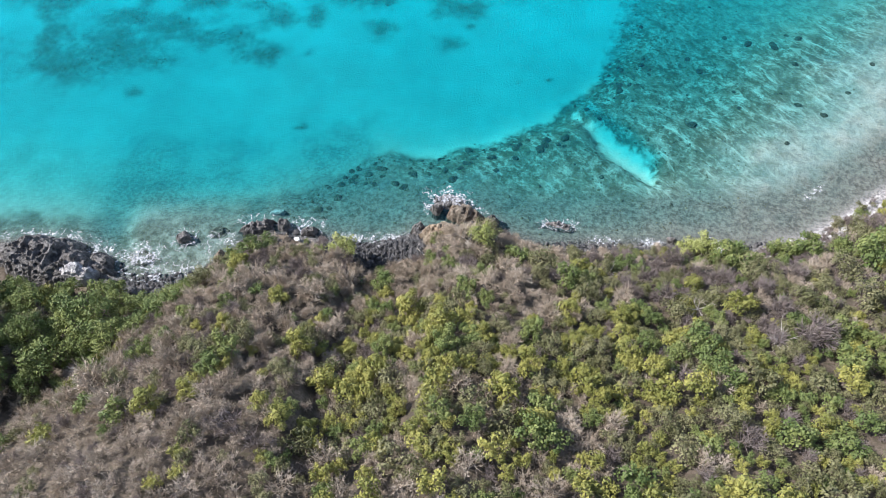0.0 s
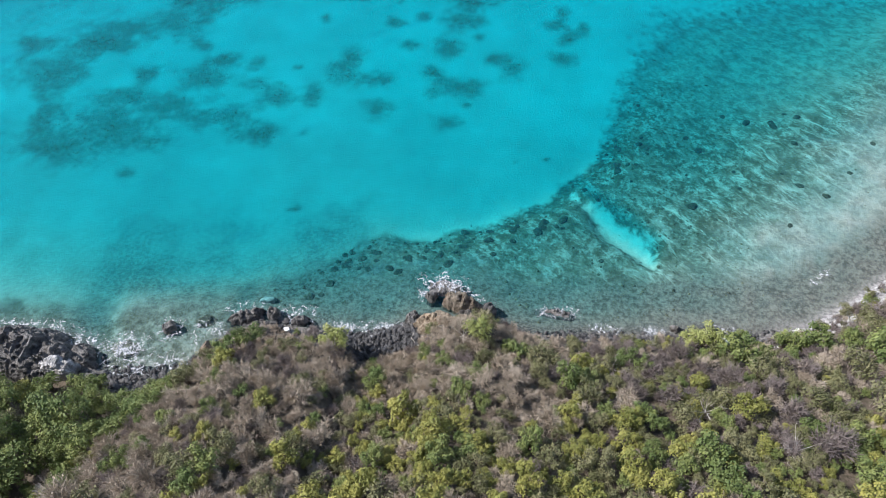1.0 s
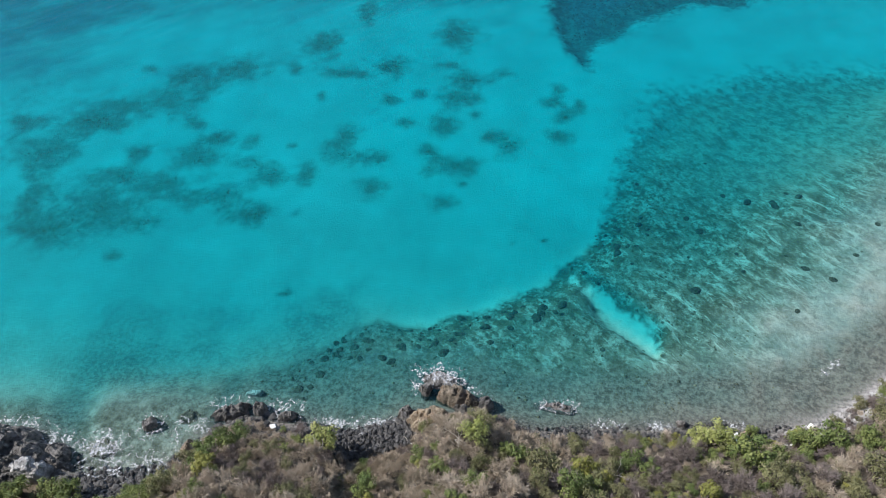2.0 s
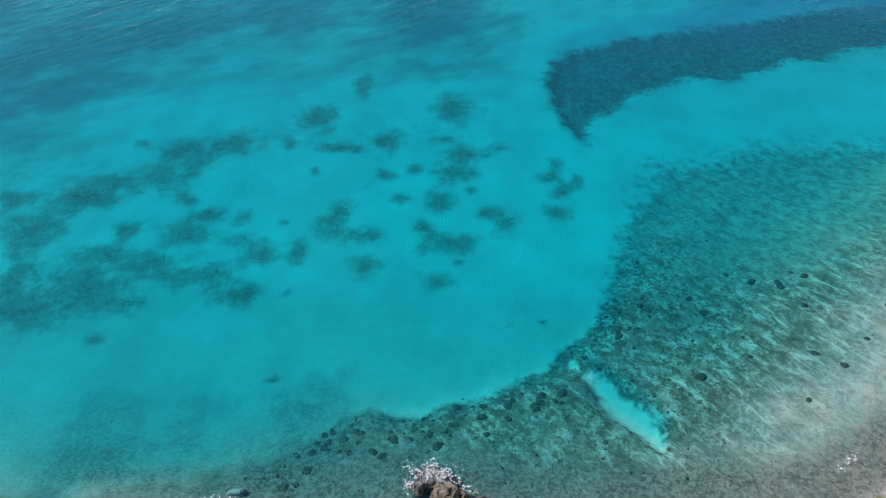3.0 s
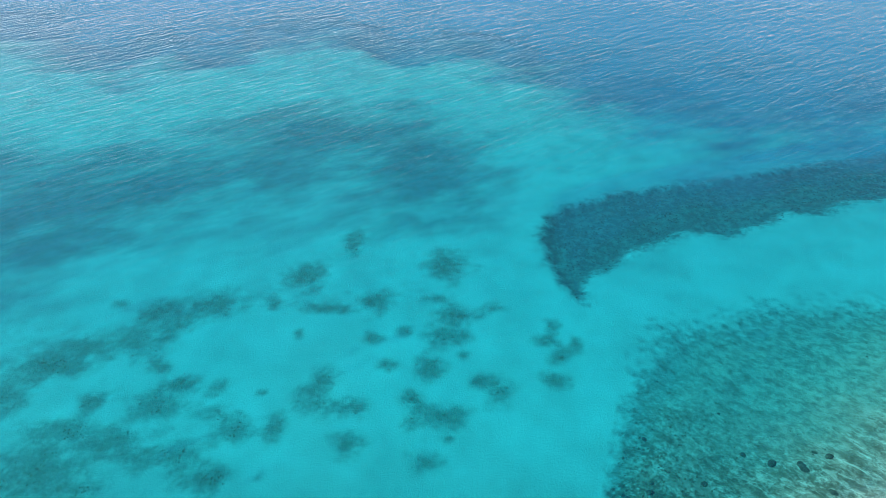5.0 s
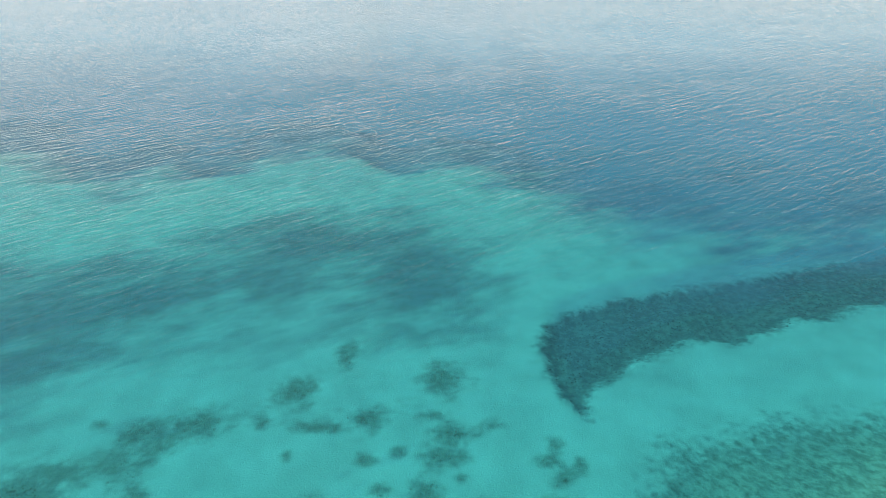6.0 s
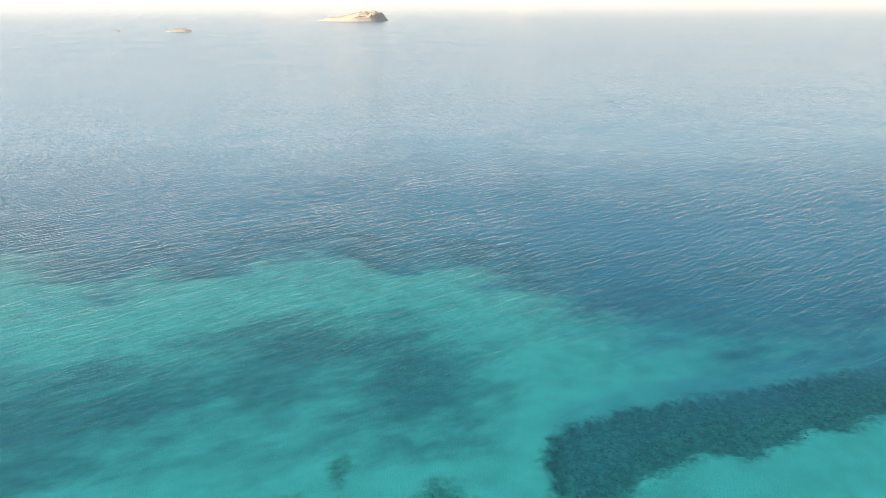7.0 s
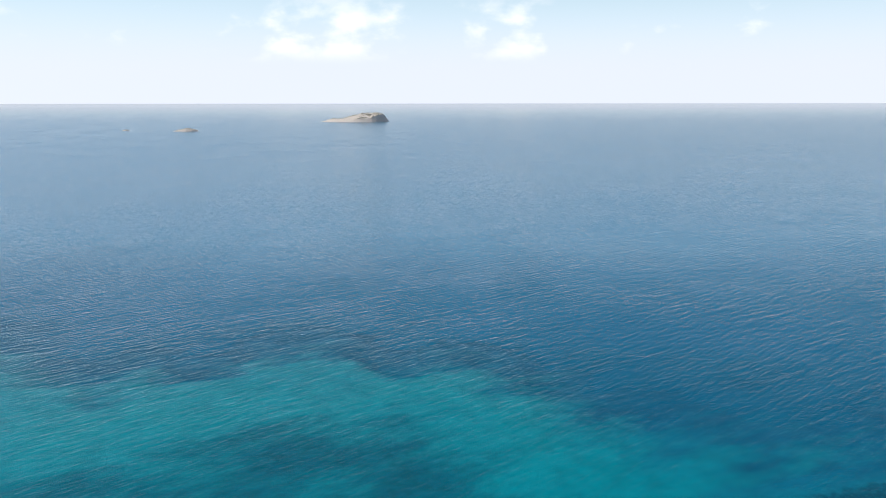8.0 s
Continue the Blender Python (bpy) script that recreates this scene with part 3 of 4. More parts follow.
ground = sheet("ground", lines(-4900, 4900, -120, 140, 1.0), lines(-900, 4900, 4, 310, 1.0), ground_z, M_GROUND, ground_fields)
tagged(ground, "dry hillside running down to shallow sandy sea bed", "ground", kind="structure")
def water_fields(x, y, z):
    return {"depth": np.maximum(-ground_z(x, y), 0.0)}


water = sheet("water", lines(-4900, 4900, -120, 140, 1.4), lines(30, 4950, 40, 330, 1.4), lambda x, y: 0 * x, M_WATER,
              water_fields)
# No shadow cast, so daylight reaches the bed; its loss is in the tint.
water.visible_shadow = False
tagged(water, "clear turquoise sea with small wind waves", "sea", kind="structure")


# ---------------------------------------------------------------- rocks
def part(name, me, parent, label=""):
    ob = new(name, me)
    ob.parent = parent
    return tagged(ob, label) if label else ob


def boulder_mesh(name, seed, material, sub=2, flat=0.7):
    """An angular boulder, about one metre across, its foot at z = 0."""
    rnd = random.Random(seed)
    bm = bmesh.new()
    bmesh.ops.create_icosphere(bm, subdivisions=sub, radius=0.5)
    planes = []
    for _ in range(9):
        n = Vector((rnd.gauss(0, 1), rnd.gauss(0, 1), rnd.gauss(0, 0.8))).normalized()
        planes.append((n, rnd.uniform(0.30, 0.46)))
    for v in bm.verts:
        for n, d in planes:
            over = v.co.dot(n) - d
            if over > 0:
                v.co -= n * over * 0.9
        v.co += v.co.normalized() * 0.06 * noise.noise(v.co * 4 + Vector((seed, 0, 0)))
        v.co.z = v.co.z * flat + 0.22
    me = bpy.data.meshes.new(name)
    bm.to_mesh(me)
    bm.free()
    me.materials.append(material)
    return me


def outcrop(label, x, y, rx, ry, h, material, turn=0.0, seed=0, rough=1.0, category="rock", base=-1.2):
    """A weathered rock mass with ledges and cracks, its rim under the ground or the water."""
    n = max(20, min(96, int(max(rx, ry) * 11)))
    u = np.linspace(-1.15, 1.15, n)
    gu, gv = np.meshgrid(u, u)
    a = np.arctan2(gv, gu)
    rim = 0.86 + 0.30 * (fbm(np.cos(a) * 1.8 + seed, np.sin(a) * 1.8, 4, seed) - 0.5) * 2
    r = np.hypot(gu, gv) / rim
    px, py = gu * rx, gv * ry
    ridge = 1 - np.abs(2 * fbm(px * 0.8 + seed * 3, py * 0.35, 4, seed + 2) - 1)
    crag = 1 - np.abs(2 * fbm(px * 2.2, py * 0.8 + seed, 3, seed + 6) - 1)
    body = np.clip(1 - r ** 3, 0, 1) ** 0.7
    z = base + (h - base) * body * (0.62 + 0.42 * ridge * rough) + body * rough * (crag - 0.5) * 0.34
    z = z + body * (np.round(z * 1.8) / 1.8 - z) * 0.6
    jx = (vnoise(px * 2, py * 2, seed + 11) - 0.5) * 0.25
    jy = (vnoise(px * 2, py * 2, seed + 12) - 0.5) * 0.25
    verts = np.stack([px + jx, py + jy, z], 2).reshape(-1, 3)
    keep = (r < 1.12).ravel()
    i = (np.arange(n - 1)[:, None] * n + np.arange(n - 1)).ravel()
    quads = [q for q in np.stack([i, i + 1, i + n + 1, i + n], 1).tolist() if keep[q].all()]
    used = sorted({k for q in quads for k in q})
    index = {k: j for j, k in enumerate(used)}
    ob = new("rock_outcrop", mesh_from("rock_outcrop", verts[used].tolist(), [[index[k] for k in q] for q in quads], material))
    ob.matrix_world = pose(x, y, 0, 0, 0, turn)
    return tagged(ob, label, category)


outcrop("broad dark ridged rock headland washed by surf", -60.5, 46.6, 11.5, 5.4, 2.9, M_ROCK, -5, 1, 1.5)
outcrop("dark cracked rock shoulder beside the headland", -52.6, 47.0, 2.6, 2.4, 1.7, M_ROCK, -30, 21, 1.2)
outcrop("pale grey cracked slab on the dark headland", -54.8, 44.6, 4.2, 2.3, 3.7, M_PALE, 4, 2, 0.8)
outcrop("brown craggy rock at the end of the point", 1.9, 59.0, 4.0, 2.0, 2.2, M_BROWN, -16, 3, 1.4)
outcrop("low dark wave-washed ledge off the point", -0.5, 61.9, 4.3, 2.5, 0.5, M_ROCK, -6, 4, 0.8)
outcrop("black jagged rock beside the brown point", 6.0, 58.2, 1.9, 1.6, 1.1, M_ROCK, -35, 5, 1.5)
outcrop("black broken rock along the foot of the brown crag", 3.6, 57.0, 2.8, 0.9, 1.1, M_ROCK, -18, 27, 1.5)
outcrop("black jagged rock at the foot of the point", -2.6, 60.1, 1.4, 1.1, 1.3, M_ROCK, 25, 25, 1.5)
outcrop("ochre earth bluff behind the rocky point", -1.0, 54.2, 5.2, 3.2, 4.0, M_OCHRE, -8, 6, 1.0, "bluff")
outcrop("dark rock face under the ochre bluff", -4.8, 55.6, 2.0, 2.2, 1.9, M_ROCK, 20, 26, 1.2)
outcrop("lone dark rock standing in the bay", -41.4, 52.5, 1.5, 1.3, 1.1, M_ROCK, 40, 7, 1.2)
outcrop("brown rock just under the water", -36.6, 54.2, 2.3, 1.4, 0.10, M_BROWN, 20, 8, 0.4)
outcrop("brown rock awash in the surf", -46.9, 48.6, 3.4, 2.2, 0.06, M_BROWN, -15, 9, 0.6)
outcrop("long dark tilted slab in the surf", -30.2, 54.9, 3.7, 1.3, 1.4, M_ROCK, 22, 10, 1.2)
outcrop("upright dark block by the water", -26.3, 55.7, 1.3, 1.5, 1.6, M_ROCK, 10, 11, 1.2)
outcrop("dark wedge of rock on the shore", -22.1, 54.7, 2.0, 0.9, 1.2, M_ROCK, 15, 12, 1.2)
outcrop("grey rock under shallow water", -28.0, 58.7, 1.4, 0.6, -0.05, M_PALE, 5, 13, 0.3)
outcrop("flat dark ledge awash near the shore", 16.8, 58.6, 3.9, 1.2, 0.38, M_ROCK, -8, 14, 0.7)
outcrop("rust-red earth bank above the bay", -34.4, 48.2, 1.5, 2.7, 2.7, M_BROWN, 12, 15, 0.8, "bluff")
outcrop("black rock at the water's edge", 34.4, 56.8, 1.2, 0.9, 0.8, M_ROCK, 0, 16, 1.2)

BOULDERS = [boulder_mesh("boulder", 10 + k, M_BOULDER) for k in range(6)] + [boulder_mesh("pale_boulder", 30 + k, M_PALE) for k in range(3)]


def boulders(count, x0, x1, lo, hi, small, big, pale, label, seed):
    """Boulders along the shore between x0 and x1, at lo to hi metres seaward of the water's edge."""
    rnd = random.Random(seed)
    for _ in range(count):
        x = rnd.uniform(x0, x1)
        y = float(shore_y(x)) + rnd.uniform(lo, hi)
        s = small + (big - small) * rnd.random() ** 2.2
        me = rnd.choice(BOULDERS[6:] if rnd.random() < pale else BOULDERS[:6])
        ob = new("boulder", me)
        z = max(float(ground_z(x, y)), -0.5) - 0.12 * s
        ob.matrix_world = pose(x, y, z, rnd.uniform(-12, 12), rnd.uniform(-12, 12), rnd.uniform(0, 360)) @ Matrix.Diagonal((s, s * rnd.uniform(0.7, 1), s * rnd.uniform(0.7, 1.1), 1))
        tagged(ob, label, "boulder", "boulders along the shore")


boulders(70, -49, -34.5, -2.0, 1.4, 0.5, 1.8, 0.0, "black wet boulder at the edge of the bay", 1)
boulders(46, -32, -19, -2.0, 1.2, 0.5, 2.0, 0.05, "dark angular boulder on the rocky shore", 2)
boulders(100, -18, -4, -3.4, 0.9, 0.4, 1.25, 0.06, "rounded dark boulder on the boulder beach", 3)
boulders(26, 8, 46, -1.0, 0.8, 0.3, 1.1, 0.05, "dark boulder at the water's edge", 4)
boulders(56, 46, 80, -3.2, 0.4, 0.25, 0.85, 0.75, "pale stone on the rubble beach", 5)


# ---------------------------------------------------------------- joined geometry
def joined(name, label, category, pieces, materials):
    """One mesh from many transformed copies: pieces of (verts, quads or triangles, slot, matrix)."""
    vs, loops, starts, slots, base, at = [], [], [], [], 0, 0
    for verts, faces, slot, m in pieces:
        vs.append(verts @ m[:3, :3].T + m[:3, 3])
        loops.append(faces.ravel() + base)
        k = faces.shape[1]
        starts.append(np.arange(len(faces)) * k + at)
        slots.append(np.full(len(faces), slot))
        base += len(verts)
        at += faces.size
    me = bpy.data.meshes.new(name)
    me.vertices.add(base)
    me.vertices.foreach_set("co", np.concatenate(vs).astype(np.float32).ravel())
    me.loops.add(at)
    me.loops.foreach_set("vertex_index", np.concatenate(loops).astype(np.int32))
    me.polygons.add(sum(len(s) for s in starts))
    me.polygons.foreach_set("loop_start", np.concatenate(starts).astype(np.int32))
    me.polygons.foreach_set("material_index", np.concatenate(slots).astype(np.int32))
    for m in materials:
        me.materials.append(m)
    me.update(calc_edges=True)
    return tagged(new(name, me), label, category, kind="stuff")


def placing(x, y, z, s, sz=None, turn=0.0, lean=0.0):
    return np.array(pose(x, y, z, lean, 0, turn) @ Matrix.Diagonal((s, s, sz or s, 1)))


def dome(seed, sides=6):
    """A small uneven knob, foot at z = 0."""
    rnd = random.Random(seed)
    verts = [(0, 0, rnd.uniform(0.5, 0.8))]
    for ring, (r, z) in enumerate(((0.3, 0.55), (0.5, 0.0))):
        for k in range(sides):
            a = 2 * math.pi * (k + 0.5 * ring) / sides
            q = r * rnd.uniform(0.7, 1.3)
            verts.append((q * math.cos(a), q * math.sin(a), z * rnd.uniform(0.6, 1.2) - 0.05 * ring))
    tris = [(0, 1 + k, 1 + (k + 1) % sides) for k in range(sides)]
    for k in range(sides):
        a, b, c, d = 1 + k, 1 + (k + 1) % sides, 1 + sides + k, 1 + sides + (k + 1) % sides
        tris += [(a, c, d), (a, d, b)]
    return np.array(verts, float), np.array(tris)


DOMES = [dome(k) for k in range(8)]


def shore_stones(count, x0, x1, lo, hi, small, big, material, label, seed):
    """Stones too many to count between the boulders of the shore."""
    rnd = random.Random(seed)
    pieces = []
    for _ in range(count):
        x = rnd.uniform(x0, x1)
        y = float(shore_y(x)) + rnd.uniform(lo, hi)
        q = rnd.uniform(small, big)
        v, f = DOMES[rnd.randrange(8)]
        pieces.append((v, f, 0, placing(x, y, max(float(ground_z(x, y)), -0.4) - 0.06, q, q * rnd.uniform(0.6, 1.0), rnd.uniform(0, 360))))
    joined("shore_stones", label, "stones", pieces, [material])


shore_stones(700, -18.5, -4, -4.4, 1.0, 0.5, 1.1, M_BOULDER, "rounded black stones packed on the boulder beach", 81)
shore_stones(360, -50, -34, -2.4, 3.0, 0.4, 1.1, M_BOULDER, "wet black stones at the head of the cove", 82)
shore_stones(420, 8, 50, -1.4, 1.0, 0.3, 0.9, M_BOULDER, "dark stones along the water's edge", 83)
shore_stones(900, 48, 84, -3.6, -0.2, 0.25, 0.75, M_PALE, "pale coral rubble heaped along the beach", 84)


def blade_tuft(seed):
    """A tuft of broad drooping blades."""
    rnd = random.Random(seed)
    verts, faces = [], []
    for _ in range(6):
        a, l, w = rnd.uniform(0, 6.283), rnd.uniform(0.35, 0.65), rnd.uniform(0.10, 0.18)
        c, s = math.cos(a), math.sin(a)
        b = len(verts)
        verts += [(-s * w, c * w, 0), (s * w, -c * w, 0), (c * l * 0.6 + s * w, s * l * 0.6 - c * w, 0.34), (c * l * 0.6 - s * w, s * l * 0.6 + c * w, 0.34), (c * l, s * l, 0.22)]
        faces += [(b, b + 1, b + 2), (b, b + 2, b + 3), (b + 3, b + 2, b + 4)]
    return np.array(verts, float), np.array(faces)


TUFTS = [blade_tuft(k) for k in range(6)]


def seagrass_patch(x, y, rx, ry, seed):
    """A ragged patch of seagrass tufts that thins out to its edge."""
    rnd = np.random.RandomState(seed)
    count = int(max(24, rx * ry * 3.14 * 6))
    pieces = []
    px, py = rnd.uniform(-1.6, 1.6, count * 2), rnd.uniform(-1.6, 1.6, count * 2)
    keep = np.hypot(px, py) + (fbm((x + px * rx) / 2.0, (y + py * ry) / 2.0, 4, 31) - 0.5) * 2.0 < rnd.uniform(-0.2, 0.62, count * 2)
    gx, gy = x + px[keep] * rx, y + py[keep] * ry
    for a, b, z in zip(gx, gy, ground_z(gx, gy)):
        v, f = TUFTS[rnd.randint(6)]
        pieces.append((v, f, 0, placing(a - x, b - y, z + 6 - 0.03, rnd.uniform(0.2, 0.45), None, rnd.uniform(0, 360))))
    if not pieces:
        return
    ob = joined("seagrass_patch", "dark ragged seagrass patch on pale sand under water", "seagrass", pieces, [M_WEED])
    ob["kind"] = "thing"
    ob.location = (x, y, -6)
    ob["group"] = "seagrass patches in the bay"


for k, (x, y, rx, ry) in enumerate(PATCHES):
    seagrass_patch(x, y, rx, ry, 100 + k)


def scatter_corals():
    """Coral heads over the reef flat: the larger ones one by one, the small ones joined."""
    rnd = np.random.RandomState(7)
    n = 34000
    x, y = rnd.uniform(-32, 125, n), rnd.uniform(54, 150, n)
    edge = poly_sdf(x, y, FLAT) + (fbm(x / 3, y / 3, 3, 17) - 0.5) * 4
    c, s = math.cos(radians(-36)), math.sin(radians(-36))
    u, v = x * c + y * s, -x * s + y * c
    streak = fbm(u / 9, v / 2.0, 4, 23)
    dens = 0.34 * step(0.45, 0.62, streak) * (1 - 0.8 * step(108, 124, y)) + 0.6 * step(100, 90, y) * step(-9, -1, edge) * step(2.5, 0, edge) * (0.35 + step(0.4, 0.6, fbm(x / 3, y / 3, 3, 29)))
    dens = dens * (1 + 1.6 * np.exp(-((x - 58) / 27) ** 2 - ((y - 90) / 19) ** 2))
    dens = dens * step(1.5, -0.5, edge) + 0.02
    dens = dens * (1 - 0.8 * step(1.5, -0.5, poly_sdf(x, y, CHANNEL))) * step(0.8, 3.5, y - shore_y(x)) * step(0.0, -1.6, edge)
    dens = dens * (1 - 0.9 * step(40, 64, x) * step(40, 14, y - shore_y(x))) * 0.8
    keep = rnd.uniform(0, 1, n) < dens
    x, y = x[keep], y[keep]
    z = ground_z(x, y)
    size = (0.2 + 0.5 * rnd.uniform(0, 1, len(x)) ** 2.5) * (1 - 0.4 * step(30, 55, x))
    pieces = []
    for a, b, d, q in zip(x, y, z, size):
        v, f = DOMES[rnd.randint(8)]
        pieces.append((v, f, 0, placing(a, b, d - 0.05, q, min(q * 0.6, max(0.1, -d - 0.15)), rnd.uniform(0, 360))))
    joined("coral_rubble", "dark low coral heads and rubble on the reef flat", "coral", pieces, [M_CORAL])
    heads = [boulder_mesh("coral_head", 60 + k, M_REEF, 2, 0.6) for k in range(5)]
    made = 0
    while made < 110:
        a, b = rnd.uniform(-22, 85), rnd.uniform(58, 128)
        d = float(poly_sdf(np.array([a]), np.array([b]), FLAT)[0])
        if d > -1.2 or poly_sdf(np.array([a]), np.array([b]), CHANNEL)[0] < 0.5 or b - float(shore_y(a)) < 5 or rnd.uniform() > (1.0 if d > -9 and b < 102 else 0.05 if b < 112 else 0.005):
            continue
        ob = new("coral_head", heads[rnd.randint(5)])
        q = 0.8 + 1.3 * rnd.uniform() ** 2
        depth = float(ground_z(a, b))
        ob.matrix_world = pose(a, b, depth - 0.1, 0, 0, rnd.uniform(0, 360)) @ Matrix.Diagonal((q, q * 0.8, min(q * 0.5, max(0.25, -depth * 0.6)), 1))
        tagged(ob, "dark rounded coral head on the reef under water", "coral", "coral heads on the reef")
        made += 1
    n = 15000
    x, y = rnd.uniform(18, 182, n), rnd.uniform(146, 242, n)
    edge = poly_sdf(x, y, TONGUE) + (fbm(x / 3, y / 3, 3, 37) - 0.5) * 5
    keep = (edge < 0.2) & (rnd.uniform(0, 1, n) < step(1.0, -7, edge) * 0.5 + 0.05 + 0.3 * step(0.4, 0.6, fbm(x / 2, y / 2, 3, 41)))
    x, y = x[keep], y[keep]
    pieces = []
    for a, b, d in zip(x, y, ground_z(x, y)):
        v, f = DOMES[rnd.randint(8)]
        q = rnd.uniform(0.25, 0.60)
        pieces.append((v, f, 0, placing(a, b, d - 0.05, q, q * 0.55, rnd.uniform(0, 360))))
    joined("outer_reef", "dark coral growth covering the outer reef tongue", "coral", pieces, [M_REEF])


scatter_corals()


# ---------------------------------------------------------------- foam
def foam(x, y, rx, ry, turn=0.0, lift=0.05, fill=1.0, seed=0):
    """Broken white water: thin shreds of foam along wandering lines."""
    rnd = np.random.RandomState(seed + 500)
    n = int(rx * ry * 2600)
    a, r = rnd.uniform(0, 6.283, n), np.sqrt(rnd.uniform(0, 1, n)) * 1.15
    px, py = r * np.cos(a) * rx, r * np.sin(a) * ry
    line = np.abs(fbm(px / 1.1 + seed * 7, py / 1.1 + x, 5, seed) - 0.5)
    keep = (line < (0.030 * fill * (1.25 - r) * rnd.uniform(0.1, 1.3, n))) | (rnd.uniform(0, 1, n) < 0.02 * fill * (1.2 - r))
    px, py = px[keep], py[keep]
    pieces = []
    for p, q in zip(px, py):
        k = 5
        ang = np.sort(rnd.uniform(0, 6.283, k))
        rad = rnd.uniform(0.012, 0.05, k)
        verts = np.stack([rad * np.cos(ang) * 1.5, rad * np.sin(ang), rnd.uniform(0.0, 0.02, k)], 1)
        verts = np.vstack([verts, [[0, 0, 0.035]]])
        tris = np.array([(i, (i + 1) % k, k) for i in range(k)])
        pieces.append((verts, tris, 0, placing(p, q, rnd.uniform(0, 0.02), rnd.uniform(0.7, 1.5), 1.0, rnd.uniform(0, 360))))
    if pieces:
        ob = joined("sea_foam", "white broken foam of surf on the water", "foam", pieces, [M_FOAM])
        ob.matrix_world = pose(x, y, lift, 0, 0, turn)


FOAM = ((-62, 51.3, 7.0, 1.5), (-53.5, 49.6, 3.2, 1.5), (-46.8, 48.5, 3.8, 2.8), (-45, 45.2, 4.6, 1.7), (-39, 46.8, 3.6, 1.8),
        (-41, 52.2, 2.4, 2.0), (-35.4, 51.6, 2.6, 2.8), (-30, 56.2, 4.2, 1.4), (-22.6, 55.8, 3.8, 1.7), (-8, 54.6, 4.0, 1.1),
        (-14.5, 54.2, 4.5, 1.0), (-4.0, 61.0, 0.9, 1.8), (7.6, 58.6, 0.9, 1.2), (17, 58.6, 3.8, 1.2),
        (24, 56.2, 3.0, 0.8), (31, 56.3, 2.4, 0.8), (42, 57.2, 2.6, 0.9))
for k, (x, y, rx, ry) in enumerate(FOAM):
    foam(x, y, rx, ry, 0, 0.06, 2.7, k)
foam(-0.7, 62.4, 4.2, 2.2, -6, 0.55, 3.4, 40)
foam(3.6, 61.0, 2.6, 0.8, -35, 0.08, 2.6, 43)
foam(58.6, 67.4, 2.4, 0.75, 38, 0.06, 1.6, 41)
foam(-47.2, 48.8, 2.6, 1.8, 0, 0.14, 2.8, 42)


# ---------------------------------------------------------------- vegetation
def tube(verts, faces, a, b, ra, rb, sides=3):
    """A tapered stick from a to b."""
    a, b = Vector(a), Vector(b)
    d = (b - a).normalized()
    u = d.orthogonal().normalized()
    w = d.cross(u)
    base = len(verts)
    for p, r in ((a, ra), (b, rb)):
        for k in range(sides):
            t = 2 * math.pi * k / sides
            verts.append(tuple(p + (u * math.cos(t) + w * math.sin(t)) * r))
    for k in range(sides):
        j = (k + 1) % sides
        faces.append((base + k, base + j, base + sides + j, base + sides + k))


def lobes(rnd, count, spread, height):
    out = []
    for k in range(count):
        a, r = 2.4 * k + rnd.uniform(-0.5, 0.5), spread * math.sqrt((k + 0.3) / count)
        out.append((Vector((r * math.cos(a), r * math.sin(a), height * rnd.uniform(0.62, 1.0) - 0.32 * r)), rnd.uniform(0.26, 0.44)))
    return out


def leafy(seed, leaves, size, height, count):
    """Crown and stems of a leafy shrub of about one metre radius: leaves in uneven clumps, with gaps."""
    rnd = random.Random(seed)
    clumps = lobes(rnd, count, 0.78, height)
    crown_v, crown_f, stem_v, stem_f = [], [], [], []
    for c, r in clumps:
        for _ in range(leaves // count):
            n = Vector((rnd.gauss(0, 1), rnd.gauss(0, 1), rnd.gauss(0.45, 0.9))).normalized()
            p = c + Vector((n.x, n.y, n.z * 0.85)) * r * rnd.uniform(0.55, 1.12)
            face = (n + Vector((rnd.gauss(0, 0.5), rnd.gauss(0, 0.5), rnd.gauss(0.3, 0.5)))).normalized()
            u = face.orthogonal().normalized()
            u.rotate(Matrix.Rotation(rnd.uniform(0, 6.28), 3, face))
            w = face.cross(u)
            l = size * rnd.uniform(0.6, 1.35)
            b = len(crown_v)
            crown_v += [tuple(p + u * l), tuple(p - u * l * 0.6 + w * l * 0.75), tuple(p - u * l * 0.6 - w * l * 0.75)]
            crown_f.append((b, b + 1, b + 2))
        knee = Vector((c.x * 0.35, c.y * 0.35, height * 0.42))
        tube(stem_v, stem_f, (c.x * 0.06, c.y * 0.06, -0.25), knee, 0.055, 0.04, 4)
        tube(stem_v, stem_f, knee, c + Vector((0, 0, r * 0.5)), 0.04, 0.012, 4)
    return [np.array(a, float if i % 2 == 0 else int) for i, a in enumerate((crown_v, crown_f, stem_v, stem_f))]


def ribbon(verts, faces, a, b, width, rnd):
    """A thin flat twig that tapers to its tip."""
    d = (b - a).normalized()
    u = d.orthogonal().normalized()
    u.rotate(Matrix.Rotation(rnd.uniform(0, 6.28), 3, d))
    base = len(verts)
    verts += [tuple(a - u * width), tuple(a + u * width), tuple(b + u * width * 0.5), tuple(b - u * width * 0.5)]
    faces.append((base, base + 1, base + 2, base + 3))


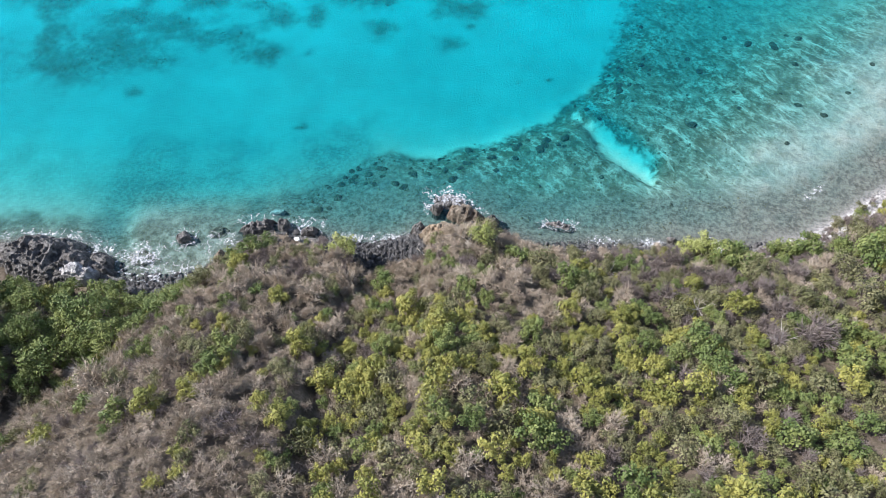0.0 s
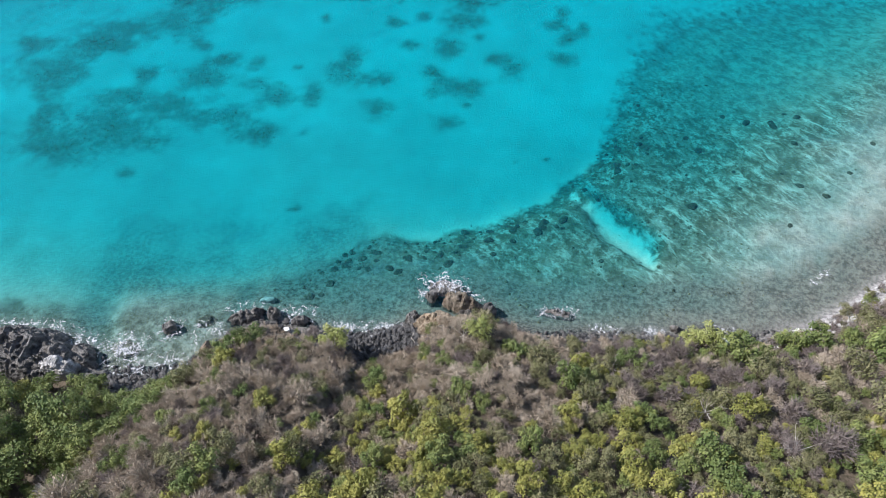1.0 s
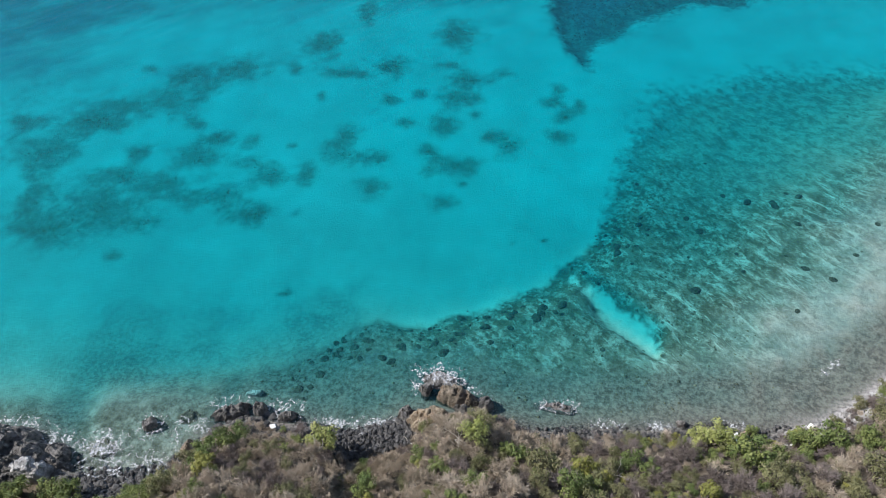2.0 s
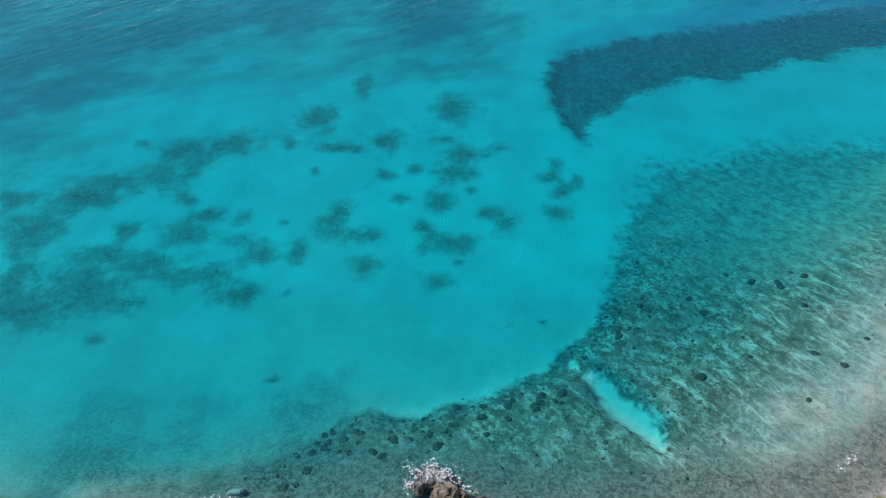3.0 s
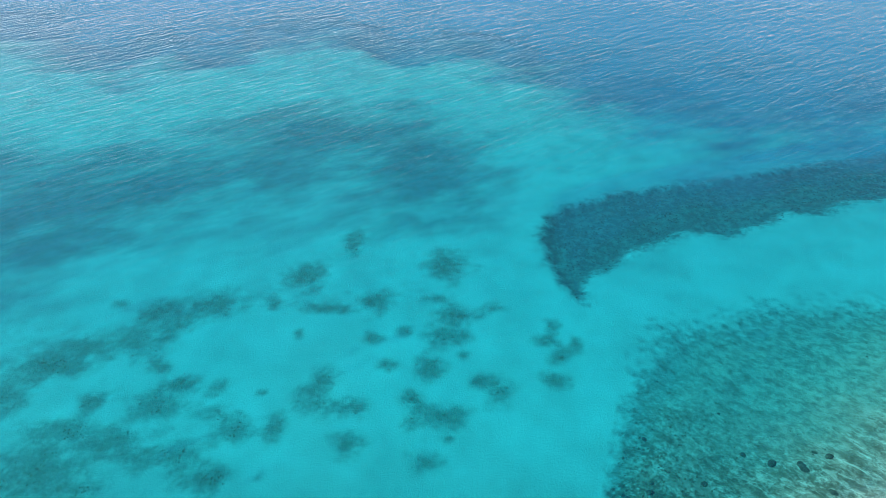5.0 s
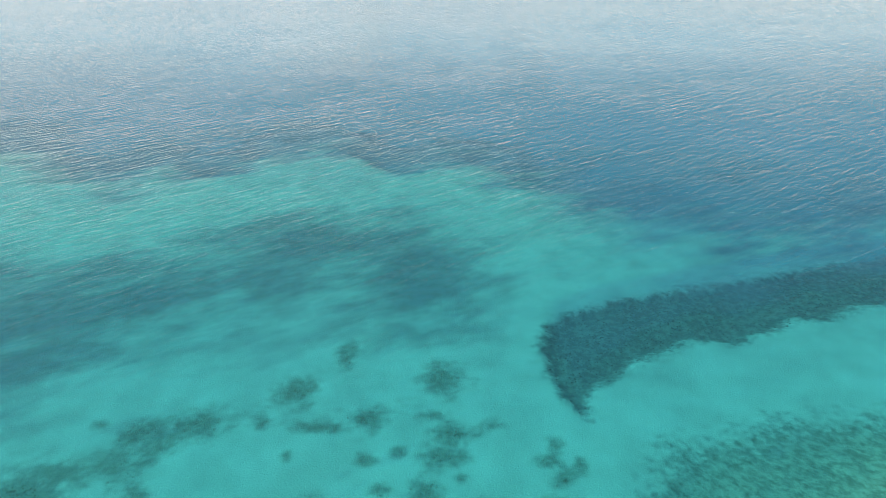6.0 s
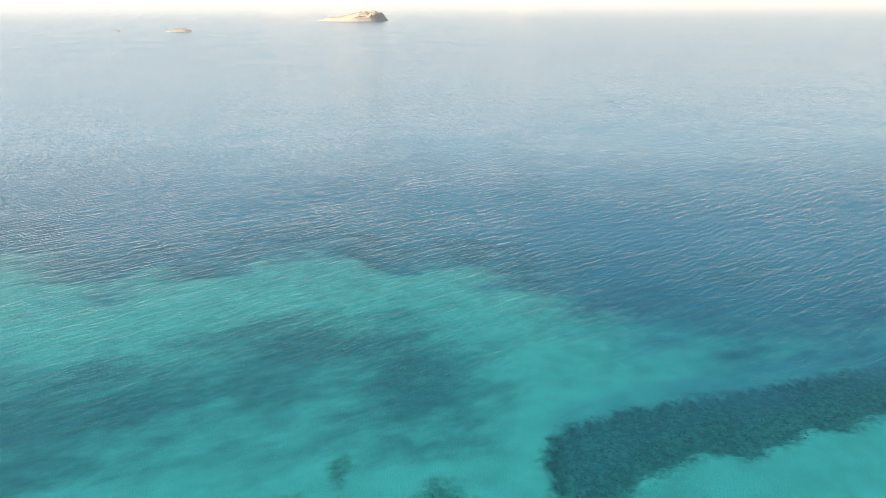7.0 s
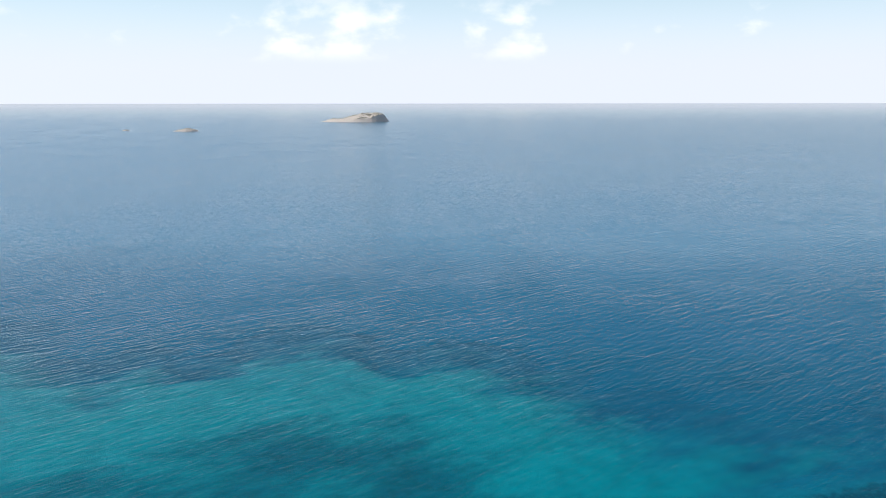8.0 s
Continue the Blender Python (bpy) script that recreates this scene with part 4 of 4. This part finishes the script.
def dry(seed, twigs, height):
    """A leafless shrub of about one metre radius: fine twigs fanning out from a few limbs, with some withered leaves."""
    rnd = random.Random(seed)
    crown_v, crown_f, stem_v, stem_f = [], [], [], []
    limbs = lobes(rnd, 10, 0.62, height * 0.75)
    for c, r in limbs:
        tube(stem_v, stem_f, (c.x * 0.05, c.y * 0.05, -0.25), c * 0.55, 0.030, 0.02, 4)
        tube(stem_v, stem_f, c * 0.55, c, 0.02, 0.010, 4)
    for _ in range(twigs):
        c, r = rnd.choice(limbs)
        a = c * rnd.uniform(0.6, 1.05)
        d = Vector((rnd.gauss(0, 0.6) + c.x * 0.8, rnd.gauss(0, 0.6) + c.y * 0.8, rnd.uniform(0.05, 1.1))).normalized()
        b = a + d * rnd.uniform(0.22, 0.46)
        ribbon(crown_v, crown_f, a, b, 0.012, rnd)
        for _ in range(4):
            e = (d + Vector((rnd.gauss(0, 0.65), rnd.gauss(0, 0.65), rnd.gauss(0.15, 0.45)))).normalized()
            p = a.lerp(b, rnd.uniform(0.35, 1))
            ribbon(crown_v, crown_f, p, p + e * rnd.uniform(0.14, 0.36), 0.0095, rnd)
        if rnd.random() < 0.55:
            e = Vector((rnd.gauss(0, 1), rnd.gauss(0, 1), rnd.gauss(0, 1))).normalized()
            ribbon(crown_v, crown_f, b, b + e * 0.09, 0.026, rnd)
    return [np.array(a, float if i % 2 == 0 else int) for i, a in enumerate((crown_v, crown_f, stem_v, stem_f))]


KINDS = {
    "yellow": (M_YELLOW, [leafy(200 + k, 1400, 0.066, 1.25, 11) for k in range(5)], "leafy_shrub", "yellow-green leafy shrub on the dry hillside", "shrub"),
    "green": (M_GREEN, [leafy(220 + k, 1400, 0.064, 1.3, 11) for k in range(4)], "green_shrub", "fresh green leafy shrub among dry scrub", "shrub"),
    "tree": (M_GREEN, [leafy(240 + k, 2000, 0.050, 1.25, 16) for k in range(3)], "tree", "dense dark green tree in the gully", "tree"),
    "lime": (M_LIME, [leafy(250 + k, 1600, 0.058, 1.2, 13) for k in range(2)], "lime_shrub", "bright lime-green rounded shrub above the shore", "shrub"),
    "olive": (M_OLIVE, [leafy(260 + k, 1200, 0.056, 1.15, 10) for k in range(4)], "olive_shrub", "dull olive shrub with thin leaves", "shrub"),
    "dry": (M_TWIG, [dry(280 + k, 250, 1.2) for k in range(5)], "dry_shrub", "leafless tan shrub of fine twigs", "shrub"),
    "grey": (M_GREY_TWIG, [dry(290 + k, 220, 1.35) for k in range(4)], "grey_shrub", "leafless purplish-grey shrub of dense twigs", "shrub"),
}
COVER = {
    "yellow": [leafy(300 + k, 640, 0.090, 1.25, 10) for k in range(4)],
    "green": [leafy(320 + k, 640, 0.088, 1.3, 10) for k in range(3)],
    "tree": [leafy(340 + k, 1000, 0.068, 1.25, 14) for k in range(2)],
    "olive": [leafy(360 + k, 600, 0.076, 1.15, 10) for k in range(3)],
    "dry": [dry(380 + k, 105, 1.2) for k in range(4)],
    "grey": [dry(390 + k, 95, 1.35) for k in range(3)],
}
MESHES = {}
for kind, (mat, variants, name, label, category) in KINDS.items():
    MESHES[kind] = [(mesh_from("crown", cv.tolist(), cf.tolist(), mat), mesh_from("trunk", sv.tolist(), sf.tolist(), M_BARK)) for cv, cf, sv, sf in variants]


def plant(kind, x, y, r, seed):
    """One shrub or tree, standing on the slope."""
    rnd = random.Random(seed)
    mat, variants, name, label, category = KINDS[kind]
    crown, trunk = rnd.choice(MESHES[kind])
    ob = new(name)
    ob.empty_display_size = 0.2
    part("trunk", trunk, ob)
    part("crown", crown, ob)
    ob.matrix_world = pose(x, y, float(ground_z(x, y)), rnd.uniform(-6, 6), rnd.uniform(-6, 6), rnd.uniform(0, 360)) @ Matrix.Diagonal((r, r * rnd.uniform(0.85, 1.1), r * rnd.uniform(1.05, 1.65), 1))
    tagged(ob, label, category, name.replace("_", " ") + "s on the hillside")


GREENS = ((-54.9, 41.4, 2.0), (-50.2, 41.6, 1.9), (-47.9, 41.8, 1.8), (-24.0, 23.0, 1.7), (-9.0, 35.8, 1.2), (-6.7, 28.1, 1.5),
          (-5.9, 16.9, 1.0), (0.2, 18.1, 1.5), (15.0, 40.9, 2.1), (25.8, 45.6, 1.5), (38.6, 48.4, 2.7), (43.4, 55.6, 1.1),
          (48.0, 52.6, 2.4), (51.6, 53.2, 2.4), (56.2, 48.3, 3.2), (60.0, 51.0, 2.8), (9.9, 30.2, 1.8), (3.1, 28.8, 1.6),
          (22.7, 29.8, 1.6), (28.2, 30.1, 2.4), (28.8, 27.4, 2.0), (45.2, 33.0, 1.9), (3.3, 17.5, 1.5), (-28.6, 48.0, 2.0),
          (-27.0, 49.8, 1.7), (-30.2, 46.2, 1.8))
LIMES = ((-16.0, 49.8, 2.4), (4.6, 48.2, 2.0), (37.1, 53.0, 2.6), (34.9, 53.2, 2.0))
TREES = ((-49.1, 34.7, 3.3), (-45.7, 34.0, 3.5), (-50.4, 28.5, 3.4), (-41.3, 37.4, 2.2), (-35.4, 35.5, 2.1), (-42.3, 30.9, 2.8),
         (-51.1, 25.1, 2.2), (-53.3, 31.8, 2.4), (-39.0, 33.0, 2.1), (-46.4, 30.5, 2.3), (-57.0, 37.0, 2.6), (-61.0, 33.0, 2.8),
         (-54.0, 38.2, 2.2), (-45.0, 38.0, 1.9), (-37.5, 38.4, 1.7), (-60.0, 39.6, 2.0), (-64.0, 38.0, 2.6), (-66.0, 30.0, 2.6))
YELLOWS = ((-28.6, 18.1, 1.8), (-24.9, 19.8, 1.4), (-20.7, 35.2, 1.7), (-14.5, 31.8, 1.0), (-9.5, 36.8, 1.2), (-4.5, 35.1, 2.0),
           (-7.8, 39.0, 1.1), (-24.8, 29.6, 1.2), (-5.1, 29.1, 1.1), (-1.1, 28.5, 1.5), (-0.9, 25.8, 1.4), (-7.4, 24.7, 1.7),
           (-7.7, 21.5, 1.4), (-11.9, 22.6, 1.8), (-10.8, 28.1, 1.3), (-15.8, 27.3, 1.7), (-17.2, 18.5, 1.3), (-14.8, 17.2, 1.7),
           (-12.6, 16.8, 1.4), (-10.5, 17.6, 1.2), (-8.6, 17.7, 1.2), (18.1, 45.4, 1.8),
           (35.2, 37.2, 2.1), (14.5, 34.8, 1.6))
YELLOWS_EAST = ((15.9, 37.1, 1.3), (4.3, 29.3, 1.7), (0.9, 24.3, 1.4), (9.2, 25.1, 1.7), (15.2, 30.5, 1.2), (14.9, 23.7, 1.9),
                (15.9, 21.7, 1.4), (20.7, 31.4, 1.8), (22.2, 35.4, 1.6), (36.1, 26.4, 1.2), (42.3, 25.3, 1.9), (10.0, 18.2, 1.5),
                (6.0, 22.9, 1.4), (2.6, 24.8, 1.4), (7.3, 26.9, 1.3), (12.5, 25.5, 1.4), (21.1, 23.0, 1.3), (37.3, 19.6, 1.4),
                (32.2, 19.8, 1.3), (-1.3, 17.2, 1.1), (-4.1, 19.6, 1.2))
OLIVES = ((5.6, 50.4, 1.6), (-25.0, 24.7, 2.0), (-21.6, 27.4, 1.8), (-16.3, 22.9, 1.7), (12.8, 45.7, 2.3), (52.0, 45.4, 2.5), (33.1, 38.6, 1.7),
          (43.6, 38.6, 2.0), (6.2, 30.6, 1.6), (15.3, 28.3, 1.7), (32.6, 26.4, 1.6), (50.7, 38.8, 2.6), (45.2, 36.6, 1.8),
          (27.9, 36.2, 1.9), (21.7, 19.2, 1.6), (27.7, 19.3, 1.8), (41.3, 45.4, 1.9), (-28.0, 26.4, 1.4))
DRIES = ((-36.2, 21.4, 3.0), (-32.6, 18.3, 2.5), (-39.4, 20.2, 2.1), (-26.2, 36.5, 2.2), (-21.3, 32.0, 1.9), (-16.8, 36.7, 2.1),
         (-13.5, 40.6, 2.2), (-2.0, 41.6, 2.0), (2.3, 40.2, 2.1), (-6.8, 44.5, 2.0), (-21.7, 17.4, 1.9), (-23.7, 16.0, 1.7),
         (-2.8, 22.4, 1.7), (-11.2, 21.0, 1.1), (25.5, 25.0, 1.4), (41.3, 31.7, 2.7), (40.0, 36.4, 2.4), (12.6, 18.0, 1.8),
         (16.9, 18.3, 1.8), (7.3, 42.3, 2.0), (22.5, 42.2, 1.9), (31.3, 48.9, 2.2), (-19.5, 26.8, 1.6), (-21.2, 20.5, 1.9))
taken = []
for kind, rows in (("green", GREENS), ("lime", LIMES), ("tree", TREES), ("yellow", YELLOWS + YELLOWS_EAST), ("olive", OLIVES), ("dry", DRIES)):
    for k, (x, y, r) in enumerate(rows):
        plant("grey" if kind == "dry" and x > 20 else kind, x, y, r, 1000 + k)
        taken.append((x, y, r))


def kind_at(x, y, rnd):
    """Which plant grows at a place: woods in the gully, dry scrub to seaward, green shrubs higher up."""
    gx = -43.5 - (42 - y) * 0.36
    blotch = float(fbm(x / 7.0, y / 7.0, 3, 51))
    leaf = 0.03 + 0.55 * float(step(40, 30, y) * step(-18, -6, x)) + 0.20 * float(step(12, 28, x)) + (blotch - 0.5) * 1.1
    if abs(x - gx) < 9 and y > 24 or x < -56:
        return "tree" if rnd.random() < 0.5 else rnd.choice(("green", "yellow", "olive", "dry"))
    if rnd.random() < leaf:
        return rnd.choices(("yellow", "green", "olive"), (0.55, 0.2, 0.3) if x < 25 else (0.3, 0.3, 0.45))[0]
    if rnd.random() < (0.84 if x < 16 else 0.62):
        return "grey" if rnd.random() < 0.16 + 0.54 * float(step(8, 26, x)) else "dry"
    return rnd.choice(("olive", "olive", "green"))


def fill_scrub():
    """The scrub between the larger plants: those on the seaward slope one by one, the rest joined."""
    rnd = random.Random(77)
    cells, single, rest = {}, {k: 0 for k in KINDS}, []
    taken.extend([(41.5, 54.6, 2.6), (41.3, 52.6, 1.2)])
    for x, y, r in taken:
        cells.setdefault((int(x // 4), int(y // 4)), []).append((x, y, r))
    tries = 0
    while tries < 28000:
        tries += 1
        x, y = rnd.uniform(-76, 80), rnd.uniform(3, 66)
        inland = float(shore_y(x)) - y
        if inland < (0.4 if x > 50 else 1.2) or (-19 < x < -5 and inland < 3.6) or (-7 < x < 6 and y > 55) or (x < -49 and y > 41.5) or (-50 < x < -33 and inland < 2.6) or (-13 < x < -4 and inland < 5.5):
            continue
        kind = kind_at(x, y, rnd)
        r = (0.7 + 1.35 * rnd.random() ** 1.6) * (0.7 if inland < 4 else 1.0) * (1.35 if kind == "tree" else 1.0)
        near = [q for i in (-1, 0, 1) for j in (-1, 0, 1) for q in cells.get((int(x // 4) + i, int(y // 4) + j), ())]
        if any((x - a) ** 2 + (y - b) ** 2 < (0.50 * (r + c)) ** 2 for a, b, c in near):
            continue
        cells.setdefault((int(x // 4), int(y // 4)), []).append((x, y, r))
        if single[kind] < (260 if kind == "dry" else 150) and y > 24 and -60 < x < 62:
            plant(kind, x, y, r, 5000 + tries)
            single[kind] += 1
        else:
            rest.append((kind, x, y, r))
    for _ in range(380):
        x, y, r = rnd.uniform(-95, 100), rnd.uniform(-34, 3), rnd.uniform(1.1, 2.2)
        rest.append((kind_at(x, y, rnd), x, y, r))
    for kind, (mat, variants, name, label, category) in KINDS.items():
        pieces = []
        for k, x, y, r in rest:
            if k != kind:
                continue
            cv, cf, sv, sf = rnd.choice(COVER[kind])
            m = placing(x, y, float(ground_z(x, y)), r, r * rnd.uniform(1.05, 1.65), rnd.uniform(0, 360), rnd.uniform(-6, 6))
            pieces += [(cv, cf, 0, m), (sv, sf, 1, m)] if kind in ("dry", "grey") else [(cv, cf, 0, m)]
        if pieces:
            joined(name + "_cover", label, "scrub", pieces, [mat, M_BARK])


fill_scrub()


def dead_tree(label, x, y, z, height, seed, lean):
    """A bleached bare tree: forked limbs, each a mesh of its own under the trunk's thing."""
    rnd = random.Random(seed)
    ob = new("dead_tree")
    verts, faces = [], []
    fork = Vector((0, 0, height * 0.35))
    tube(verts, faces, (0, 0, -0.4), fork, 0.09, 0.065, 6)
    part("trunk", mesh_from("trunk", verts, faces, M_DEAD), ob)
    for k in range(6):
        verts, faces = [], []
        a = 6.283 * k / 6 + rnd.uniform(-0.4, 0.4)
        d = Vector((math.cos(a), math.sin(a), rnd.uniform(0.2, 0.9))).normalized()
        p, r = fork.copy(), 0.045
        for _ in range(4):
            q = p + d * height * rnd.uniform(0.16, 0.26)
            tube(verts, faces, p, q, r, r * 0.72, 5)
            for _ in range(2):
                e = (d + Vector((rnd.gauss(0, 0.6), rnd.gauss(0, 0.6), rnd.gauss(0.1, 0.3)))).normalized()
                end = q + e * height * rnd.uniform(0.12, 0.28)
                tube(verts, faces, q, end, r * 0.5, r * 0.2, 4)
            d = (d + Vector((rnd.gauss(0, 0.3), rnd.gauss(0, 0.3), rnd.gauss(0.0, 0.25)))).normalized()
            p, r = q, r * 0.72
        part("limb", mesh_from("limb", verts, faces, M_DEAD), ob)
    ob.matrix_world = pose(x, y, z, lean, 0, rnd.uniform(0, 360))
    tagged(ob, label, "dead tree")


for label, x, y, h, seed, lean in (("bleached bare dead tree with forked limbs", 37.4, 31.2, 3.6, 3, 18),
                                   ("small bleached dead tree in the scrub", 31.0, 36.6, 2.8, 4, 25),
                                   ("bare pale dead shrub by the point", 2.6, 47.4, 2.6, 5, 10),
                                   ("bare pale dead shrub above the shore", -15.5, 46.6, 2.6, 6, -8),
                                   ("bleached bare shrub in the dry scrub", 21.5, 44.5, 2.6, 7, 0)):
    dead_tree(label, x, y, float(ground_z(x, y)), h, seed, lean)


# ---------------------------------------------------------------- driftwood and litter on the shore
def driftwood(label, x, y, length, turn, seed):
    rnd = random.Random(seed)
    verts, faces = [], []
    p = Vector((-length / 2, 0, 0.1))
    for k in range(5):
        q = p + Vector((length / 5, rnd.uniform(-0.15, 0.15), rnd.uniform(-0.03, 0.05)))
        tube(verts, faces, p, q, 0.10 - 0.012 * k, 0.09 - 0.012 * k, 6)
        if k in (1, 3):
            tube(verts, faces, q, q + Vector((0.3, rnd.uniform(-0.5, 0.5), 0.25)), 0.05, 0.02, 5)
        p = q
    ob = new("driftwood", mesh_from("driftwood", verts, faces, M_DEAD))
    ob.matrix_world = pose(x, y, float(ground_z(x, y)) + 0.1, 0, 0, turn)
    tagged(ob, label, "driftwood")


driftwood("pale curved driftwood trunk below the bluff", -5.0, 52.6, 2.6, 70, 1)
driftwood("pale driftwood branch on the boulder beach", -4.4, 51.6, 1.8, 140, 2)
driftwood("bleached driftwood trunk on the shore", 47.5, 54.4, 2.6, 30, 3)
driftwood("bleached driftwood on the rubble beach", 57.5, 58.6, 3.0, 35, 4)
driftwood("grey driftwood on the rubble beach", 61.0, 60.6, 2.6, 20, 5)


def slab(name, label, category, x, y, sx, sy, sz, turn, material, lift=0.2):
    """A rough slab with bevelled, uneven edges."""
    rnd = random.Random(int(x * 10))
    bm = bmesh.new()
    bmesh.ops.create_cube(bm, size=1)
    bmesh.ops.scale(bm, vec=(sx, sy, sz), verts=bm.verts)
    for v in bm.verts:
        v.co += Vector((rnd.uniform(-0.15, 0.15) * sx, rnd.uniform(-0.15, 0.15) * sy, 0))
    bmesh.ops.bevel(bm, geom=bm.edges, offset=0.06, segments=2, affect="EDGES")
    me = bpy.data.meshes.new(name)
    bm.to_mesh(me)
    bm.free()
    me.materials.append(material)
    ob = new(name, me)
    ob.matrix_world = pose(x, y, float(ground_z(x, y)) + lift, 8, 5, turn)
    tagged(ob, label, category)


slab("white_slab", "white weathered slab lying on the beach", "slab", 52.6, 56.8, 1.5, 0.8, 0.3, -35, M_WHITE, 0.25)
slab("white_sheet", "white sheet of washed-up debris on the shore", "debris", 40.8, 54.4, 1.3, 1.2, 0.25, 10, M_WHITE, 0.5)
slab("pink_crate", "pinkish washed-up crate on the shore", "debris", 42.2, 54.8, 1.1, 0.9, 0.6, 25, M_CRATE, 0.45)
slab("white_block", "white block of stone among the dark rocks", "rock", -23.6, 52.6, 0.8, 0.7, 0.5, 20, M_WHITE, 0.4)


# ---------------------------------------------------------------- far islets
def islet(label, x, y, rx, ry, h, seed, profile):
    """A low dry islet with a rocky rim, a patch of scrub and a strip of beach."""
    ob = new("islet")
    n = 64
    u = np.linspace(-1, 1, n)
    gu, gv = np.meshgrid(u, u)
    r = np.hypot(gu, gv)
    z = h * np.interp(gu, *zip(*profile)) * np.clip(1 - np.abs(gv) ** 2.2, 0, 1) * np.clip((1 - r) * 6, 0, 1)
    z = z * (0.75 + 0.5 * fbm(gu * 5 + seed, gv * 3, 4, seed)) - 1.0 * (r > 0.97)
    i = (np.arange(n - 1)[:, None] * n + np.arange(n - 1)).ravel()
    quads = np.stack([i, i + 1, i + n + 1, i + n], 1)
    verts = np.stack([gu * rx, gv * ry, z], 2).reshape(-1, 3)
    part("hill", mesh_from("hill", verts.tolist(), quads.tolist(), M_HAZY_ISLE), ob)
    rnd = random.Random(seed)
    vs, fs, base = [], [], 0
    for _ in range(160):
        a, b = rnd.uniform(-0.8, 0.8), rnd.uniform(-0.8, 0.3)
        k = int((b + 1) / 2 * (n - 1)) * n + int((a + 1) / 2 * (n - 1))
        if verts[k][2] < h * 0.3:
            continue
        v, f = DOMES[rnd.randrange(8)]
        s = rnd.uniform(0.025, 0.055) * rx
        vs.append(v * s + verts[k] - np.array((0, 0, 0.1 * s)))
        fs.append(f + base)
        base += len(v)
    if vs:
        part("scrub", mesh_from("scrub", np.concatenate(vs).tolist(), np.concatenate(fs).tolist(), M_HAZY_SCRUB), ob, "dull green scrub on the islet")
    beach = [(-1.0, -0.25, 0.4), (-0.5, -0.72, 0.9), (0.1, -0.98, 0.9), (0.1, -0.7, 2.2), (-0.5, -0.45, 2.2), (-1.0, -0.1, 1.4)]
    part("beach", mesh_from("beach", [(a * rx, b * ry, c * h / 34) for a, b, c in beach], [(0, 1, 4, 5), (1, 2, 3, 4)], M_SAND), ob, "pale strip of sand")
    ob.location = (x, y, 0)
    tagged(ob, label, "islet")


islet("dry brown rocky islet far out at sea", -362, 2215, 104, 70, 25, 3, ((-1, 0.0), (-0.75, 0.28), (-0.4, 0.34), (-0.1, 0.6), (0.2, 0.95), (0.4, 0.82), (0.65, 1.0), (0.85, 0.7), (1, 0)))
islet("small low pale islet far out at sea", -672, 1690, 32, 20, 7, 5, ((-1, 0), (-0.5, 0.4), (0.1, 1.0), (0.5, 0.7), (1, 0)))
islet("tiny low rock far out at sea", -826, 1712, 9, 7, 2.6, 7, ((-1, 0), (0, 1.0), (1, 0)))
